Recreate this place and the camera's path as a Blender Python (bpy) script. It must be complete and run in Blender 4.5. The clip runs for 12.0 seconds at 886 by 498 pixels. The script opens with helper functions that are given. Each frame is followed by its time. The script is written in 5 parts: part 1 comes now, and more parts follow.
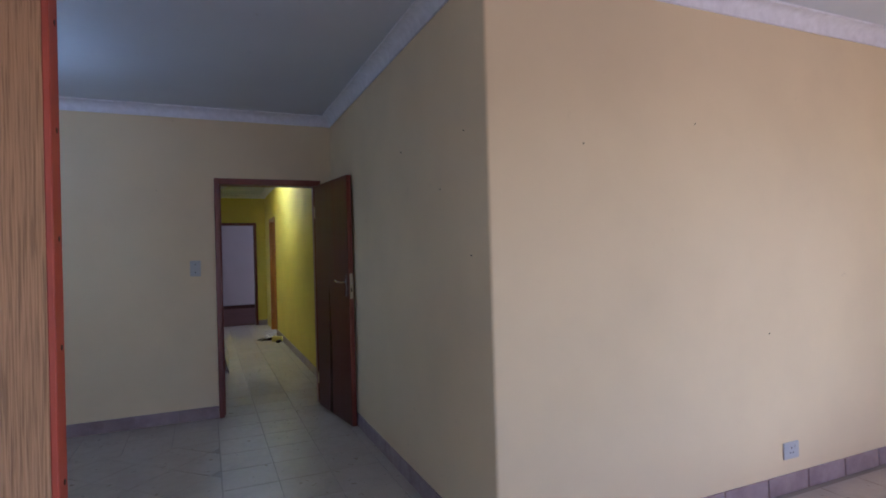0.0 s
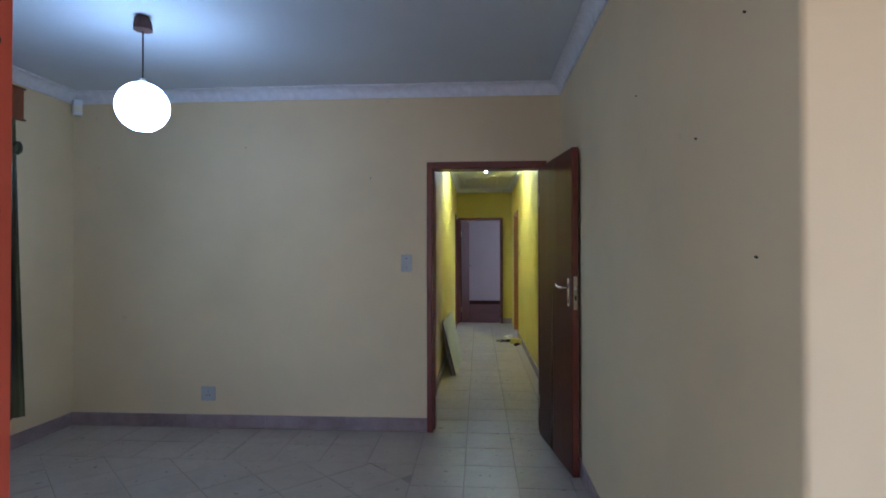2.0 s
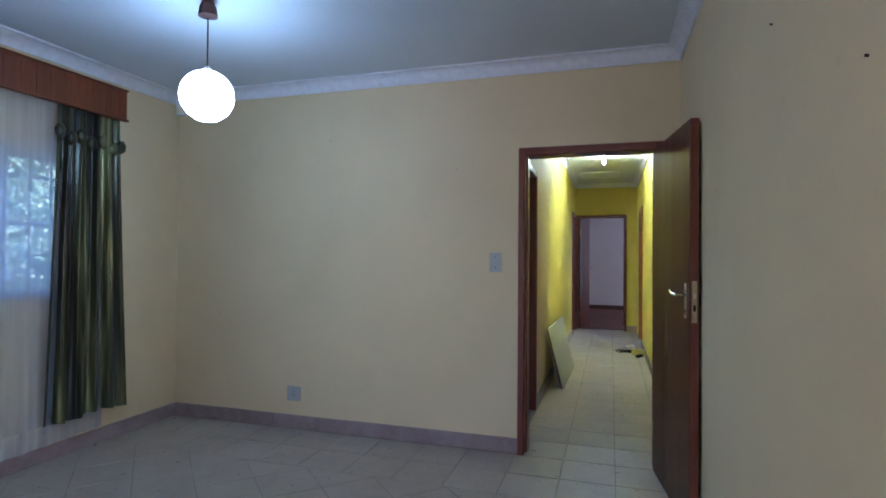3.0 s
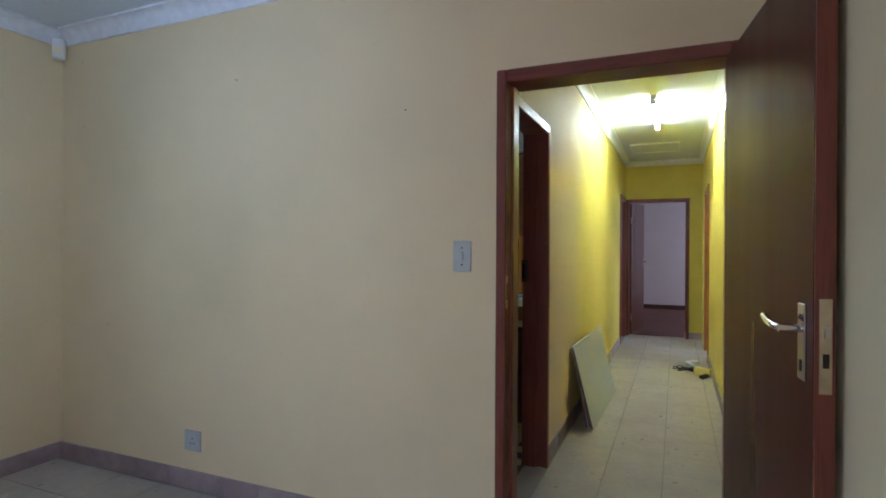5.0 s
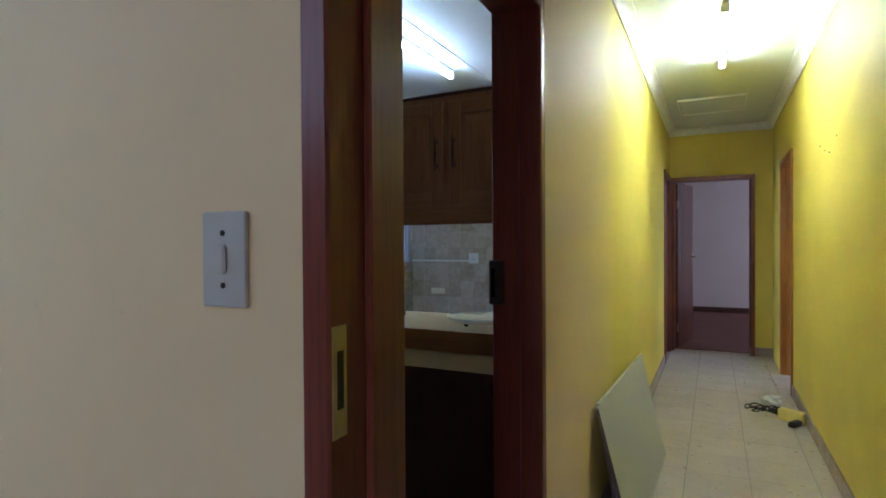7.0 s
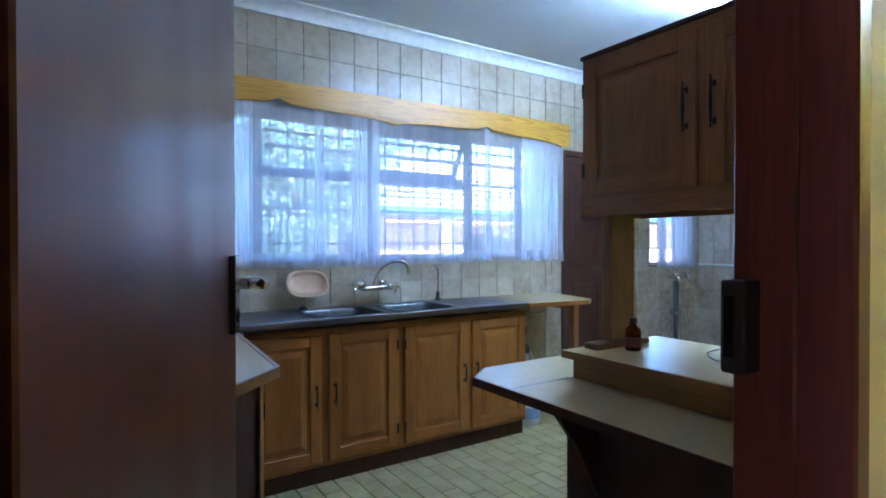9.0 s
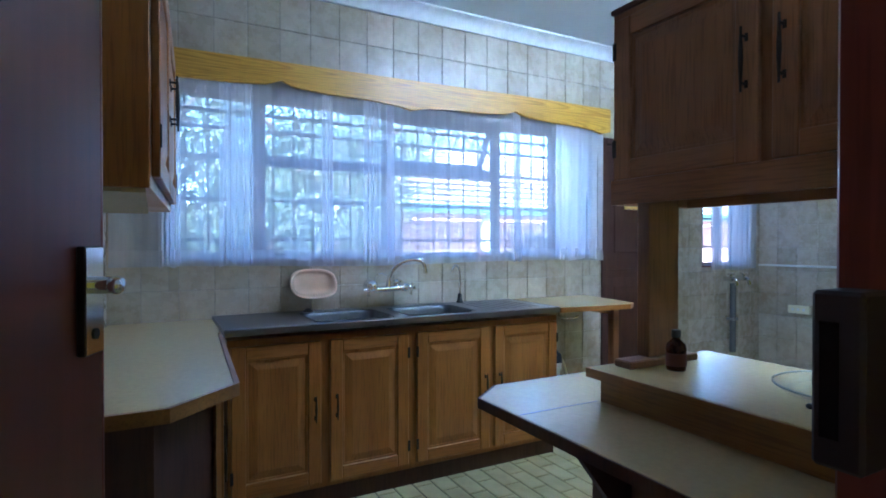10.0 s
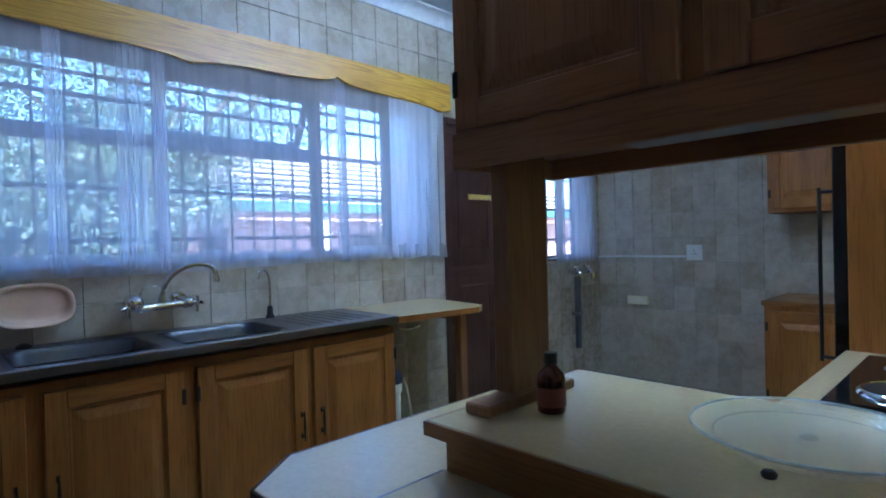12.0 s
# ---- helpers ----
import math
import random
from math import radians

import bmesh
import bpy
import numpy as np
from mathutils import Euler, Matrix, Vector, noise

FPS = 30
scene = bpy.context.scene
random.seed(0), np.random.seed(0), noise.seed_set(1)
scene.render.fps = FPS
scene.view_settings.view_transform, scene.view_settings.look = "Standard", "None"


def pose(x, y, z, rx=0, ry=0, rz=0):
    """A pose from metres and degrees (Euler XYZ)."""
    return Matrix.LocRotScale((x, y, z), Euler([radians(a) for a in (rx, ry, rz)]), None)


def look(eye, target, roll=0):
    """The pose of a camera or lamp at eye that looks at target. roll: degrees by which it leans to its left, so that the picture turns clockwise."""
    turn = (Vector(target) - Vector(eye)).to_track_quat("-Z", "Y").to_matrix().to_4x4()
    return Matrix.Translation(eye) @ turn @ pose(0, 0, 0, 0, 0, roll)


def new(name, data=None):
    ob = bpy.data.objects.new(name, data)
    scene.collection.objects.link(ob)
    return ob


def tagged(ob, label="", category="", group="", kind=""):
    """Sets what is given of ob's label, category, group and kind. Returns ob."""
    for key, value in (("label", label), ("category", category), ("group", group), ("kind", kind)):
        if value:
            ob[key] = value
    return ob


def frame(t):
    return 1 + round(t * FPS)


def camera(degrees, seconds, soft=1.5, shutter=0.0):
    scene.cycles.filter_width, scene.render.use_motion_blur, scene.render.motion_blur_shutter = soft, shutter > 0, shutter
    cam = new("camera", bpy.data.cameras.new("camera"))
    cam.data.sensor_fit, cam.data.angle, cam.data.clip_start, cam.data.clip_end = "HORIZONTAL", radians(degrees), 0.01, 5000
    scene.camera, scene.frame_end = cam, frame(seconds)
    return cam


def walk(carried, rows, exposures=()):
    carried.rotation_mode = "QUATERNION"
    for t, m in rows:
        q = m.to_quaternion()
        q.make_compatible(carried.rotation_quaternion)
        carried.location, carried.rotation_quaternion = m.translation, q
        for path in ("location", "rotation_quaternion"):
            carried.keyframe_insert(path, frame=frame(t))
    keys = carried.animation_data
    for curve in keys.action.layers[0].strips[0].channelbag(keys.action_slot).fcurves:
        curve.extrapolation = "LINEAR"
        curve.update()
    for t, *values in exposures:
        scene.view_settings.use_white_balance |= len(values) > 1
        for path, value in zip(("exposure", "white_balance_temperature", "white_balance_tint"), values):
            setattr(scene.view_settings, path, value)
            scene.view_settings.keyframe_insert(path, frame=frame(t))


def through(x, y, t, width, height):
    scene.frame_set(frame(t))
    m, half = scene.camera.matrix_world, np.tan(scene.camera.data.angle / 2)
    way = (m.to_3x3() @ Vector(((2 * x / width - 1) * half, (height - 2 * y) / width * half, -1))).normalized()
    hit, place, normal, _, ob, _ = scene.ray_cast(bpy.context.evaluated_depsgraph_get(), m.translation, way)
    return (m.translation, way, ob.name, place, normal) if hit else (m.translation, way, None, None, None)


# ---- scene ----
cam = camera(78.3, 12.0, 1.8)

PATH = [
    (0, (-0.054, -5.047, 1.352), (0.743, -3.213, 1.366), -1.6),
    (0.5, (0.051, -4.768, 1.358), (0.683, -2.871, 1.372), -1.3),
    (1, (0.166, -4.562, 1.356), (0.58, -2.605, 1.371), -1.0),
    (1.5, (0.286, -4.341, 1.351), (0.442, -2.347, 1.369), -0.6),
    (2, (0.408, -4.134, 1.344), (0.277, -2.139, 1.364), -0.1),
    (2.5, (0.519, -3.909, 1.335), (0.135, -1.947, 1.357), 0.2),
    (3, (0.606, -3.648, 1.326), (0.017, -1.738, 1.348), 0.4),
    (3.2, (0.620, -3.545, 1.310), (-0.016, -1.649, 1.338), 0.5),
    (4.8, (0.674, -2.36, 1.308), (-0.101, -0.517, 1.314), 0.2),
    (5, (0.699, -2.179, 1.313), (-0.089, -0.34, 1.309), 0.3),
    (5.5, (0.724, -1.767, 1.308), (-0.069, 0.069, 1.308), 0.0),
    (6, (0.715, -1.342, 1.314), (-0.09, 0.489, 1.307), 0.0),
    (6.5, (0.616, -0.927, 1.296), (-0.206, 0.897, 1.295), -0.4),
    (6.7, (0.544, -0.756, 1.298), (-0.29, 1.061, 1.288), -0.4),
    (8.3, (0.347, -0.015, 1.298), (-1.09, 1.376, 1.276), -0.4),
    (8.5, (0.332, 0.059, 1.297), (-1.191, 1.355, 1.276), -0.3),
    (9, (0.292, 0.226, 1.298), (-1.384, 1.317, 1.279), -0.1),
    (9.5, (0.193, 0.42, 1.289), (-1.552, 1.395, 1.271), -0.0),
    (10, (0.084, 0.549, 1.28), (-1.68, 1.491, 1.26), -0.0),
    (10.5, (-0.064, 0.676, 1.273), (-1.831, 1.612, 1.253), -0.0),
    (11, (-0.184, 0.78, 1.283), (-1.922, 1.769, 1.265), -0.4),
    (11.5, (-0.299, 0.901, 1.274), (-1.937, 2.049, 1.26), -0.9),
    (12, (-0.401, 1.039, 1.249), (-1.841, 2.427, 1.226), -1.6),
]
walk(cam, [(t, look(eye, target, roll)) for t, eye, target, roll in PATH],
     [(0.0, 1.6, 4670, 20), (1.0, 1.8, 4680, 18), (1.5, 1.87, 4700, 16), (2.0, 2.1, 4630, 13), (3.0, 2.42, 4600, 10), (5.0, 2.62, 4870, 11),
      (6.7, 2.28, 5000, 13), (8.3, 3.2, 4400, 12), (9.5, 3.07, 4400, 11), (10.5, 2.85, 4390, 12), (12.0, 2.38, 4360, 13)])

# ---- world, sun, exposure ----
world = bpy.data.worlds.new("sky")
scene.world = world
world.use_nodes = True
_n, _l = world.node_tree.nodes, world.node_tree.links
_sky = _n.new("ShaderNodeTexSky")
_sky.sky_type, _sky.sun_disc = "NISHITA", False
_sky.sun_elevation, _sky.sun_rotation = radians(41), radians(120)
_n["Background"].inputs["Strength"].default_value = 0.15
_l.new(_sky.outputs["Color"], _n["Background"].inputs["Color"])
_sun = bpy.data.lights.new("sun", "SUN")
_sun.energy, _sun.angle, _sun.color = 5.0, radians(0.5), (1.0, 0.95, 0.87)
new("sun", _sun).matrix_basis = look((8, -6, 14), (-6, 2, 0))


def added_daylight(m, sx, sy, power, color):
    """An area lamp added as daylight from an assumed window that the walk never faces."""
    d = bpy.data.lights.new("added_daylight", "AREA")
    d.shape, d.size, d.size_y, d.energy, d.color = "RECTANGLE", sx, sy, power, color
    new("added_daylight", d).matrix_basis = m


added_daylight(look((2.2, -8.55, 1.5), (1.6, -3.0, 1.35)), 3.2, 1.6, 8.6, (1.0, 0.53, 0.45))
# East window is assumed: added to light the living wall, sparing the dining one.
added_daylight(look((4.55, -5.6, 1.5), (0.9, -3.9, 1.3)), 2.0, 1.6, 3.4, (1.0, 0.53, 0.45))
# Second south window is assumed too, added to brighten the dining room's east wall.
added_daylight(look((-1.6, -8.55, 1.5), (0.9, -1.8, 1.3)), 1.9, 1.5, 1.8, (1.0, 0.68, 0.60))
# Cool fill added inside the living room; no window stands here.
added_daylight(look((-2.86, -3.9, 1.55), (0.6, -3.2, 1.2)), 1.0, 1.0, 1.3, (0.85, 0.92, 1.0))
# Side rooms and bedroom: no openings built, lamps stand before plain walls as daylight.
added_daylight(look((4.15, 5.2, 1.5), (0.5, 5.2, 0.3)), 1.2, 1.0, 17, (0.80, 0.84, 1.0))
added_daylight(look((3.9, 9.2, 1.5), (0.3, 9.9, 1.2)), 1.2, 1.1, 7.5, (1.0, 0.88, 0.84))
added_daylight(look((-2.9, 6.6, 1.5), (0.2, 6.2, 0.6)), 1.0, 0.9, 10, (0.84, 0.86, 1.0))


# ---- materials ----
def material(name):
    m = bpy.data.materials.new(name)
    m.use_nodes = True
    nt = m.node_tree
    return m, nt.nodes, nt.links, nt.nodes["Principled BSDF"]


def noise_node(n, l, scale, stretch=(1, 1, 1), detail=4.0, rough=0.55):
    g = n.new("ShaderNodeNewGeometry")
    mp = n.new("ShaderNodeMapping")
    mp.inputs["Scale"].default_value = stretch
    mp.inputs["Location"].default_value = (0.371, 0.613, 0.437)
    l.new(g.outputs["Position"], mp.inputs["Vector"])
    t = n.new("ShaderNodeTexNoise")
    t.inputs["Scale"].default_value, t.inputs["Detail"].default_value, t.inputs["Roughness"].default_value = scale, detail, rough
    l.new(mp.outputs["Vector"], t.inputs["Vector"])
    return t


def ramp(n, l, source, stops):
    r = n.new("ShaderNodeValToRGB")
    e = r.color_ramp.elements
    while len(e) < len(stops):
        e.new(0.5)
    for el, (p, c) in zip(e, stops):
        el.position, el.color = p, (*c, 1)
    l.new(source, r.inputs["Fac"])
    return r


def mix(n, l, a, b, fac, mode="MIX"):
    x = n.new("ShaderNodeMix")
    x.data_type, x.blend_type = "RGBA", mode
    for sock, v in ((x.inputs[0], fac), (x.inputs[6], a), (x.inputs[7], b)):
        if isinstance(v, (int, float)):
            sock.default_value = v
        elif isinstance(v, tuple):
            sock.default_value = (*v, 1)
        else:
            l.new(v, sock)
    return x.outputs[2]


def bump(n, l, b, height, strength, distance=0.002):
    u = n.new("ShaderNodeBump")
    u.inputs["Strength"].default_value, u.inputs["Distance"].default_value = strength, distance
    l.new(height, u.inputs["Height"])
    l.new(u.outputs["Normal"], b.inputs["Normal"])


def shade(c, k):
    return tuple(min(1.0, v * k) for v in c)


def plaster(name, c, stain=0.1, rough=0.65, relief=0.25):
    """Brushed wall paint: soft patches, fine roller grain, a few scuffs."""
    m, n, l, b = material(name)
    big = noise_node(n, l, 1.3, detail=5)
    fine = noise_node(n, l, 160, detail=2)
    col = ramp(n, l, big.outputs["Fac"], [(0.3, shade(c, 1 - stain)), (0.55, c), (0.75, shade(c, 1 + stain * 0.5))])
    scuff = ramp(n, l, noise_node(n, l, 9, detail=8, rough=0.7).outputs["Fac"], [(0.66, (0, 0, 0)), (0.8, (1, 1, 1))])
    l.new(mix(n, l, col.outputs["Color"], shade(c, 0.72), scuff.outputs["Color"]), b.inputs["Base Color"])
    b.inputs["Roughness"].default_value = rough
    wave = noise_node(n, l, 14, (1, 1, 0.5), 3)
    h = mix(n, l, fine.outputs["Color"], wave.outputs["Color"], 0.6)
    bump(n, l, b, h, relief, 0.003)
    return m


def wood(name, dark, light, axis="z", rough=0.35, scale=9.0, figure=0.5, rings=9.0):
    """Stained timber with long grain on one axis, pores and soft sheen."""
    m, n, l, b = material(name)
    st = {"x": (0.05, 1, 1), "y": (1, 0.05, 1), "z": (1, 1, 0.05)}[axis]
    g = noise_node(n, l, scale, st, 6, 0.6)
    fig = noise_node(n, l, scale * 0.28, tuple(v ** 0.62 for v in st), 2)
    w = n.new("ShaderNodeMath")
    w.operation = "PINGPONG"
    w.inputs[1].default_value = 0.5
    k = n.new("ShaderNodeMath")
    k.operation = "MULTIPLY"
    k.inputs[1].default_value = rings
    l.new(fig.outputs["Fac"], k.inputs[0])
    l.new(k.outputs[0], w.inputs[0])
    ring = ramp(n, l, w.outputs[0], [(0.0, dark), (0.5, light)])
    col = ramp(n, l, g.outputs["Fac"], [(0.3, dark), (0.52, tuple((a + c) / 2 for a, c in zip(dark, light))), (0.72, light)])
    pore = noise_node(n, l, scale * 14, st, 2)
    c1 = mix(n, l, col.outputs["Color"], ring.outputs["Color"], figure * 0.6)
    pr = ramp(n, l, pore.outputs["Fac"], [(0.36, (0.6, 0.6, 0.6)), (0.5, (1, 1, 1))])
    c2 = mix(n, l, c1, pr.outputs["Color"], 0.6, "MULTIPLY")
    inf = n.new("ShaderNodeObjectInfo")
    rr = ramp(n, l, inf.outputs["Random"], [(0, (0.88, 0.88, 0.88)), (1, (1.0, 1.0, 1.0))])
    l.new(mix(n, l, c2, rr.outputs["Color"], 1.0, "MULTIPLY"), b.inputs["Base Color"])
    rg = ramp(n, l, noise_node(n, l, 5).outputs["Fac"], [(0.3, (rough * 0.85,) * 3), (0.7, (rough * 1.25,) * 3)])
    l.new(rg.outputs["Color"], b.inputs["Roughness"])
    bump(n, l, b, pore.outputs["Fac"], 0.12, 0.001)
    return m


def ceramic(name, light, dark, rough=0.2, spread=0.1, scale=7.0, relief=0.05):
    """Glazed tile: cloudy mottling, and a tone of its own for each piece."""
    m, n, l, b = material(name)
    cl = noise_node(n, l, scale, detail=6, rough=0.65)
    col = ramp(n, l, cl.outputs["Fac"], [(0.32, dark), (0.6, light)])
    inf = n.new("ShaderNodeObjectInfo")
    rr = ramp(n, l, inf.outputs["Random"], [(0, (1 - spread, 1 - spread * 1.1, 1 - spread * 1.35)), (0.5, (0.97, 0.97, 0.95)), (1, (1, 1, 1))])
    l.new(mix(n, l, col.outputs["Color"], rr.outputs["Color"], 1.0, "MULTIPLY"), b.inputs["Base Color"])
    rg = ramp(n, l, noise_node(n, l, 18).outputs["Fac"], [(0.3, (rough * 0.8,) * 3), (0.75, (rough * 1.6,) * 3)])
    l.new(rg.outputs["Color"], b.inputs["Roughness"])
    bump(n, l, b, noise_node(n, l, 24, detail=3).outputs["Fac"], relief, 0.004)
    return m


def plain(name, c, rough=0.5, metal=0.0, vary=0.08, scale=20, relief=0.03):
    m, n, l, b = material(name)
    t = noise_node(n, l, scale, detail=5)
    r = ramp(n, l, t.outputs["Fac"], [(0.3, shade(c, 1 - vary)), (0.7, shade(c, 1 + vary))])
    l.new(r.outputs["Color"], b.inputs["Base Color"])
    b.inputs["Roughness"].default_value, b.inputs["Metallic"].default_value = rough, metal
    bump(n, l, b, t.outputs["Fac"], relief, 0.002)
    return m


def glow(name, c, strength):
    m, n, l, b = material(name)
    b.inputs["Base Color"].default_value = (*c, 1)
    b.inputs["Emission Color"].default_value = (*c, 1)
    b.inputs["Emission Strength"].default_value = strength
    return m


def glass(name, c=(1, 1, 1), rough=0.02):
    m, n, l, b = material(name)
    b.inputs["Base Color"].default_value = (*c, 1)
    b.inputs["Roughness"].default_value = rough
    b.inputs["Transmission Weight"].default_value = 1.0
    b.inputs["IOR"].default_value = 1.45
    return m


def thin_glass(name, c, body):
    """A thin sheet: clear but for its tint and its reflections."""
    m, n, l, b = material(name)
    b.inputs["Base Color"].default_value = (*c, 1)
    b.inputs["Roughness"].default_value, b.inputs["Alpha"].default_value = 0.03, body
    return m


def sheer(name, c, clear):
    """Thin net: threads that scatter daylight, gaps that let it through."""
    m, n, l, b = material(name)
    out = n["Material Output"]
    tl, tp, df = n.new("ShaderNodeBsdfTranslucent"), n.new("ShaderNodeBsdfTransparent"), n.new("ShaderNodeBsdfDiffuse")
    tl.inputs["Color"].default_value = df.inputs["Color"].default_value = (*c, 1)
    m1, m2 = n.new("ShaderNodeMixShader"), n.new("ShaderNodeMixShader")
    m1.inputs[0].default_value = 0.22
    l.new(tl.outputs[0], m1.inputs[1])
    l.new(df.outputs[0], m1.inputs[2])
    fold = ramp(n, l, noise_node(n, l, 7, (1, 4.5, 0.12), 4).outputs["Fac"], [(0.36, (clear - 0.03,) * 3), (0.6, (clear + 0.03,) * 3)])
    l.new(fold.outputs["Color"], m2.inputs[0])
    l.new(m1.outputs[0], m2.inputs[1])
    l.new(tp.outputs[0], m2.inputs[2])
    l.new(m2.outputs[0], out.inputs["Surface"])
    return m


CREAM = plaster("cream_paint", (0.76, 0.63, 0.37), 0.07)
def ribbed(name, c):
    """Coarse plaster drawn upright with a toothed trowel."""
    m, n, l, b = material(name)
    rib = noise_node(n, l, 170, (1, 1, 0.03), 2, 0.5)
    big = noise_node(n, l, 2.2, detail=4)
    # Grooves darker, ridges lighter: the ribs' own shading goes into the colour.
    c1 = ramp(n, l, rib.outputs["Fac"], [(0.36, shade(c, 0.70)), (0.5, c), (0.66, shade(c, 1.1))])
    c2 = ramp(n, l, big.outputs["Fac"], [(0.3, (0.86, 0.86, 0.86)), (0.7, (1, 1, 1))])
    l.new(mix(n, l, c1.outputs["Color"], c2.outputs["Color"], 1.0, "MULTIPLY"), b.inputs["Base Color"])
    b.inputs["Roughness"].default_value = 0.8
    bump(n, l, b, rib.outputs["Fac"], 0.9, 0.006)
    return m


STUCCO = ribbed("orange_plaster", (0.47, 0.28, 0.135))
LILAC = plaster("lilac_paint", (0.68, 0.62, 0.60), 0.06)
WHITE_CEIL = plaster("ceiling_paint", (0.67, 0.71, 0.75), 0.04, 0.8, 0.12)
CORNICE = plain("cornice_paint", (0.78, 0.79, 0.82), 0.6)
GROUT = plaster("grout", (0.33, 0.30, 0.25), 0.2, 0.9)
GROUT_PALE = plaster("pale_grout", (0.43, 0.40, 0.34), 0.15, 0.9)
GROUT_DARK = plaster("dark_grout", (0.10, 0.085, 0.06), 0.2, 0.9)
FLOOR_TILE = ceramic("floor_tile_glaze", (0.455, 0.40, 0.325), (0.395, 0.342, 0.275), 0.32, 0.06, 4.0, 0.02)
SKIRT_TILE = ceramic("skirting_glaze", (0.37, 0.29, 0.28), (0.27, 0.20, 0.20), 0.4, 0.12)
WALL_TILE = ceramic("wall_tile_glaze", (0.56, 0.505, 0.415), (0.45, 0.37, 0.27), 0.24, 0.2, 5.0, 0.012)
KITCHEN_TILE = ceramic("kitchen_floor_glaze", (0.53, 0.47, 0.24), (0.40, 0.34, 0.15), 0.35, 0.12, 9.0)
MERANTI = wood("meranti_varnish", (0.15, 0.036, 0.024), (0.23, 0.06, 0.038), "z", 0.33, 9.0, 0.25)
MERANTI_H = wood("meranti_rail", (0.15, 0.036, 0.024), (0.23, 0.06, 0.038), "x", 0.33, 9.0, 0.25)
def veneer(name, dark, light):
    """Smooth dark door veneer: fine straight grain and broad figure under satin varnish."""
    m, n, l, b = material(name)
    fine = noise_node(n, l, 60, (1, 1, 0.02), 3)
    broad = noise_node(n, l, 6, (1, 1, 0.06), 1.5)
    c1 = ramp(n, l, broad.outputs["Fac"], [(0.25, dark), (0.75, light)])
    c2 = ramp(n, l, fine.outputs["Fac"], [(0.25, (0.80, 0.80, 0.80)), (0.75, (1, 1, 1))])
    l.new(mix(n, l, c1.outputs["Color"], c2.outputs["Color"], 1.0, "MULTIPLY"), b.inputs["Base Color"])
    rg = ramp(n, l, broad.outputs["Fac"], [(0.3, (0.26, 0.26, 0.26)), (0.7, (0.38, 0.38, 0.38))])
    l.new(rg.outputs["Color"], b.inputs["Roughness"])
    b.inputs["Specular IOR Level"].default_value = 0.24
    bump(n, l, b, fine.outputs["Fac"], 0.05, 0.001)
    return m


LEAF_WOOD = veneer("door_veneer", (0.072, 0.020, 0.013), (0.125, 0.036, 0.023))
OAK = wood("oak_stain", (0.295, 0.110, 0.016), (0.45, 0.188, 0.029), "z", 0.38, 10, 0.4)
OAK_H = wood("oak_rail", (0.295, 0.110, 0.016), (0.45, 0.188, 0.029), "y", 0.38, 10, 0.4)
OAK_X = wood("oak_rail_across", (0.20, 0.085, 0.016), (0.36, 0.17, 0.036), "x", 0.38, 10, 0.4)
# Oak toned browner to carry the shade on the backlit hanging cabinet.
SHADED_BROWN_OAK = wood("shaded_brown_oak", (0.27, 0.118, 0.045), (0.41, 0.195, 0.075), "z", 0.38, 10, 0.4)
# Darker copy: the backlit post's shade is put into its colour.
SHADED_POST_OAK = wood("shaded_post_oak", (0.16, 0.072, 0.028), (0.26, 0.125, 0.048), "z", 0.42, 10, 0.4)
SHADED_BROWN_OAK_X = wood("shaded_brown_oak_rail", (0.27, 0.118, 0.045), (0.41, 0.195, 0.075), "x", 0.38, 10, 0.4)


def cathedral(name, line, base):
    """Flat-sawn oak: long arched growth lines over a golden ground, with fine pores."""
    m, n, l, b = material(name)
    flow = noise_node(n, l, 2.4, (1, 0.13, 1.7), 1.5, 0.4)
    k, w = n.new("ShaderNodeMath"), n.new("ShaderNodeMath")
    k.operation, w.operation = "MULTIPLY", "FRACT"
    k.inputs[1].default_value = 58.0
    l.new(flow.outputs["Fac"], k.inputs[0])
    l.new(k.outputs[0], w.inputs[0])
    ring = ramp(n, l, w.outputs[0], [(0.0, line), (0.3, base), (0.85, shade(base, 1.08)), (1.0, line)])
    pore = noise_node(n, l, 120, (1, 0.04, 1), 2)
    pr = ramp(n, l, pore.outputs["Fac"], [(0.36, (0.78, 0.74, 0.7)), (0.52, (1, 1, 1))])
    l.new(mix(n, l, ring.outputs["Color"], pr.outputs["Color"], 1.0, "MULTIPLY"), b.inputs["Base Color"])
    b.inputs["Roughness"].default_value = 0.36
    bump(n, l, b, pore.outputs["Fac"], 0.12, 0.001)
    return m


VALANCE = cathedral("golden_oak", (0.50, 0.25, 0.02), (0.67, 0.385, 0.04))
PELMET = wood("pelmet_pine", (0.135, 0.036, 0.011), (0.25, 0.072, 0.021), "z", 0.4, 7, 0.7)
DARKWOOD = wood("dark_board", (0.055, 0.020, 0.012), (0.095, 0.037, 0.021), "z", 0.62)
RED_PAINT = plain("red_oxide_paint", (0.38, 0.066, 0.030), 0.5, 0, 0.12, 6)
LAMINATE = plain("cream_laminate", (0.61, 0.49, 0.265), 0.22, 0, 0.05, 60)
STEEL = plain("brushed_steel", (0.27, 0.26, 0.27), 0.30, 1.0, 0.06, 90)
CHROME = plain("chrome", (0.75, 0.76, 0.78), 0.1, 1.0, 0.03)
BRONZE = plain("dark_bronze", (0.055, 0.042, 0.036), 0.35, 0.6)
IRON = plain("black_iron", (0.025, 0.022, 0.02), 0.5, 0.4)
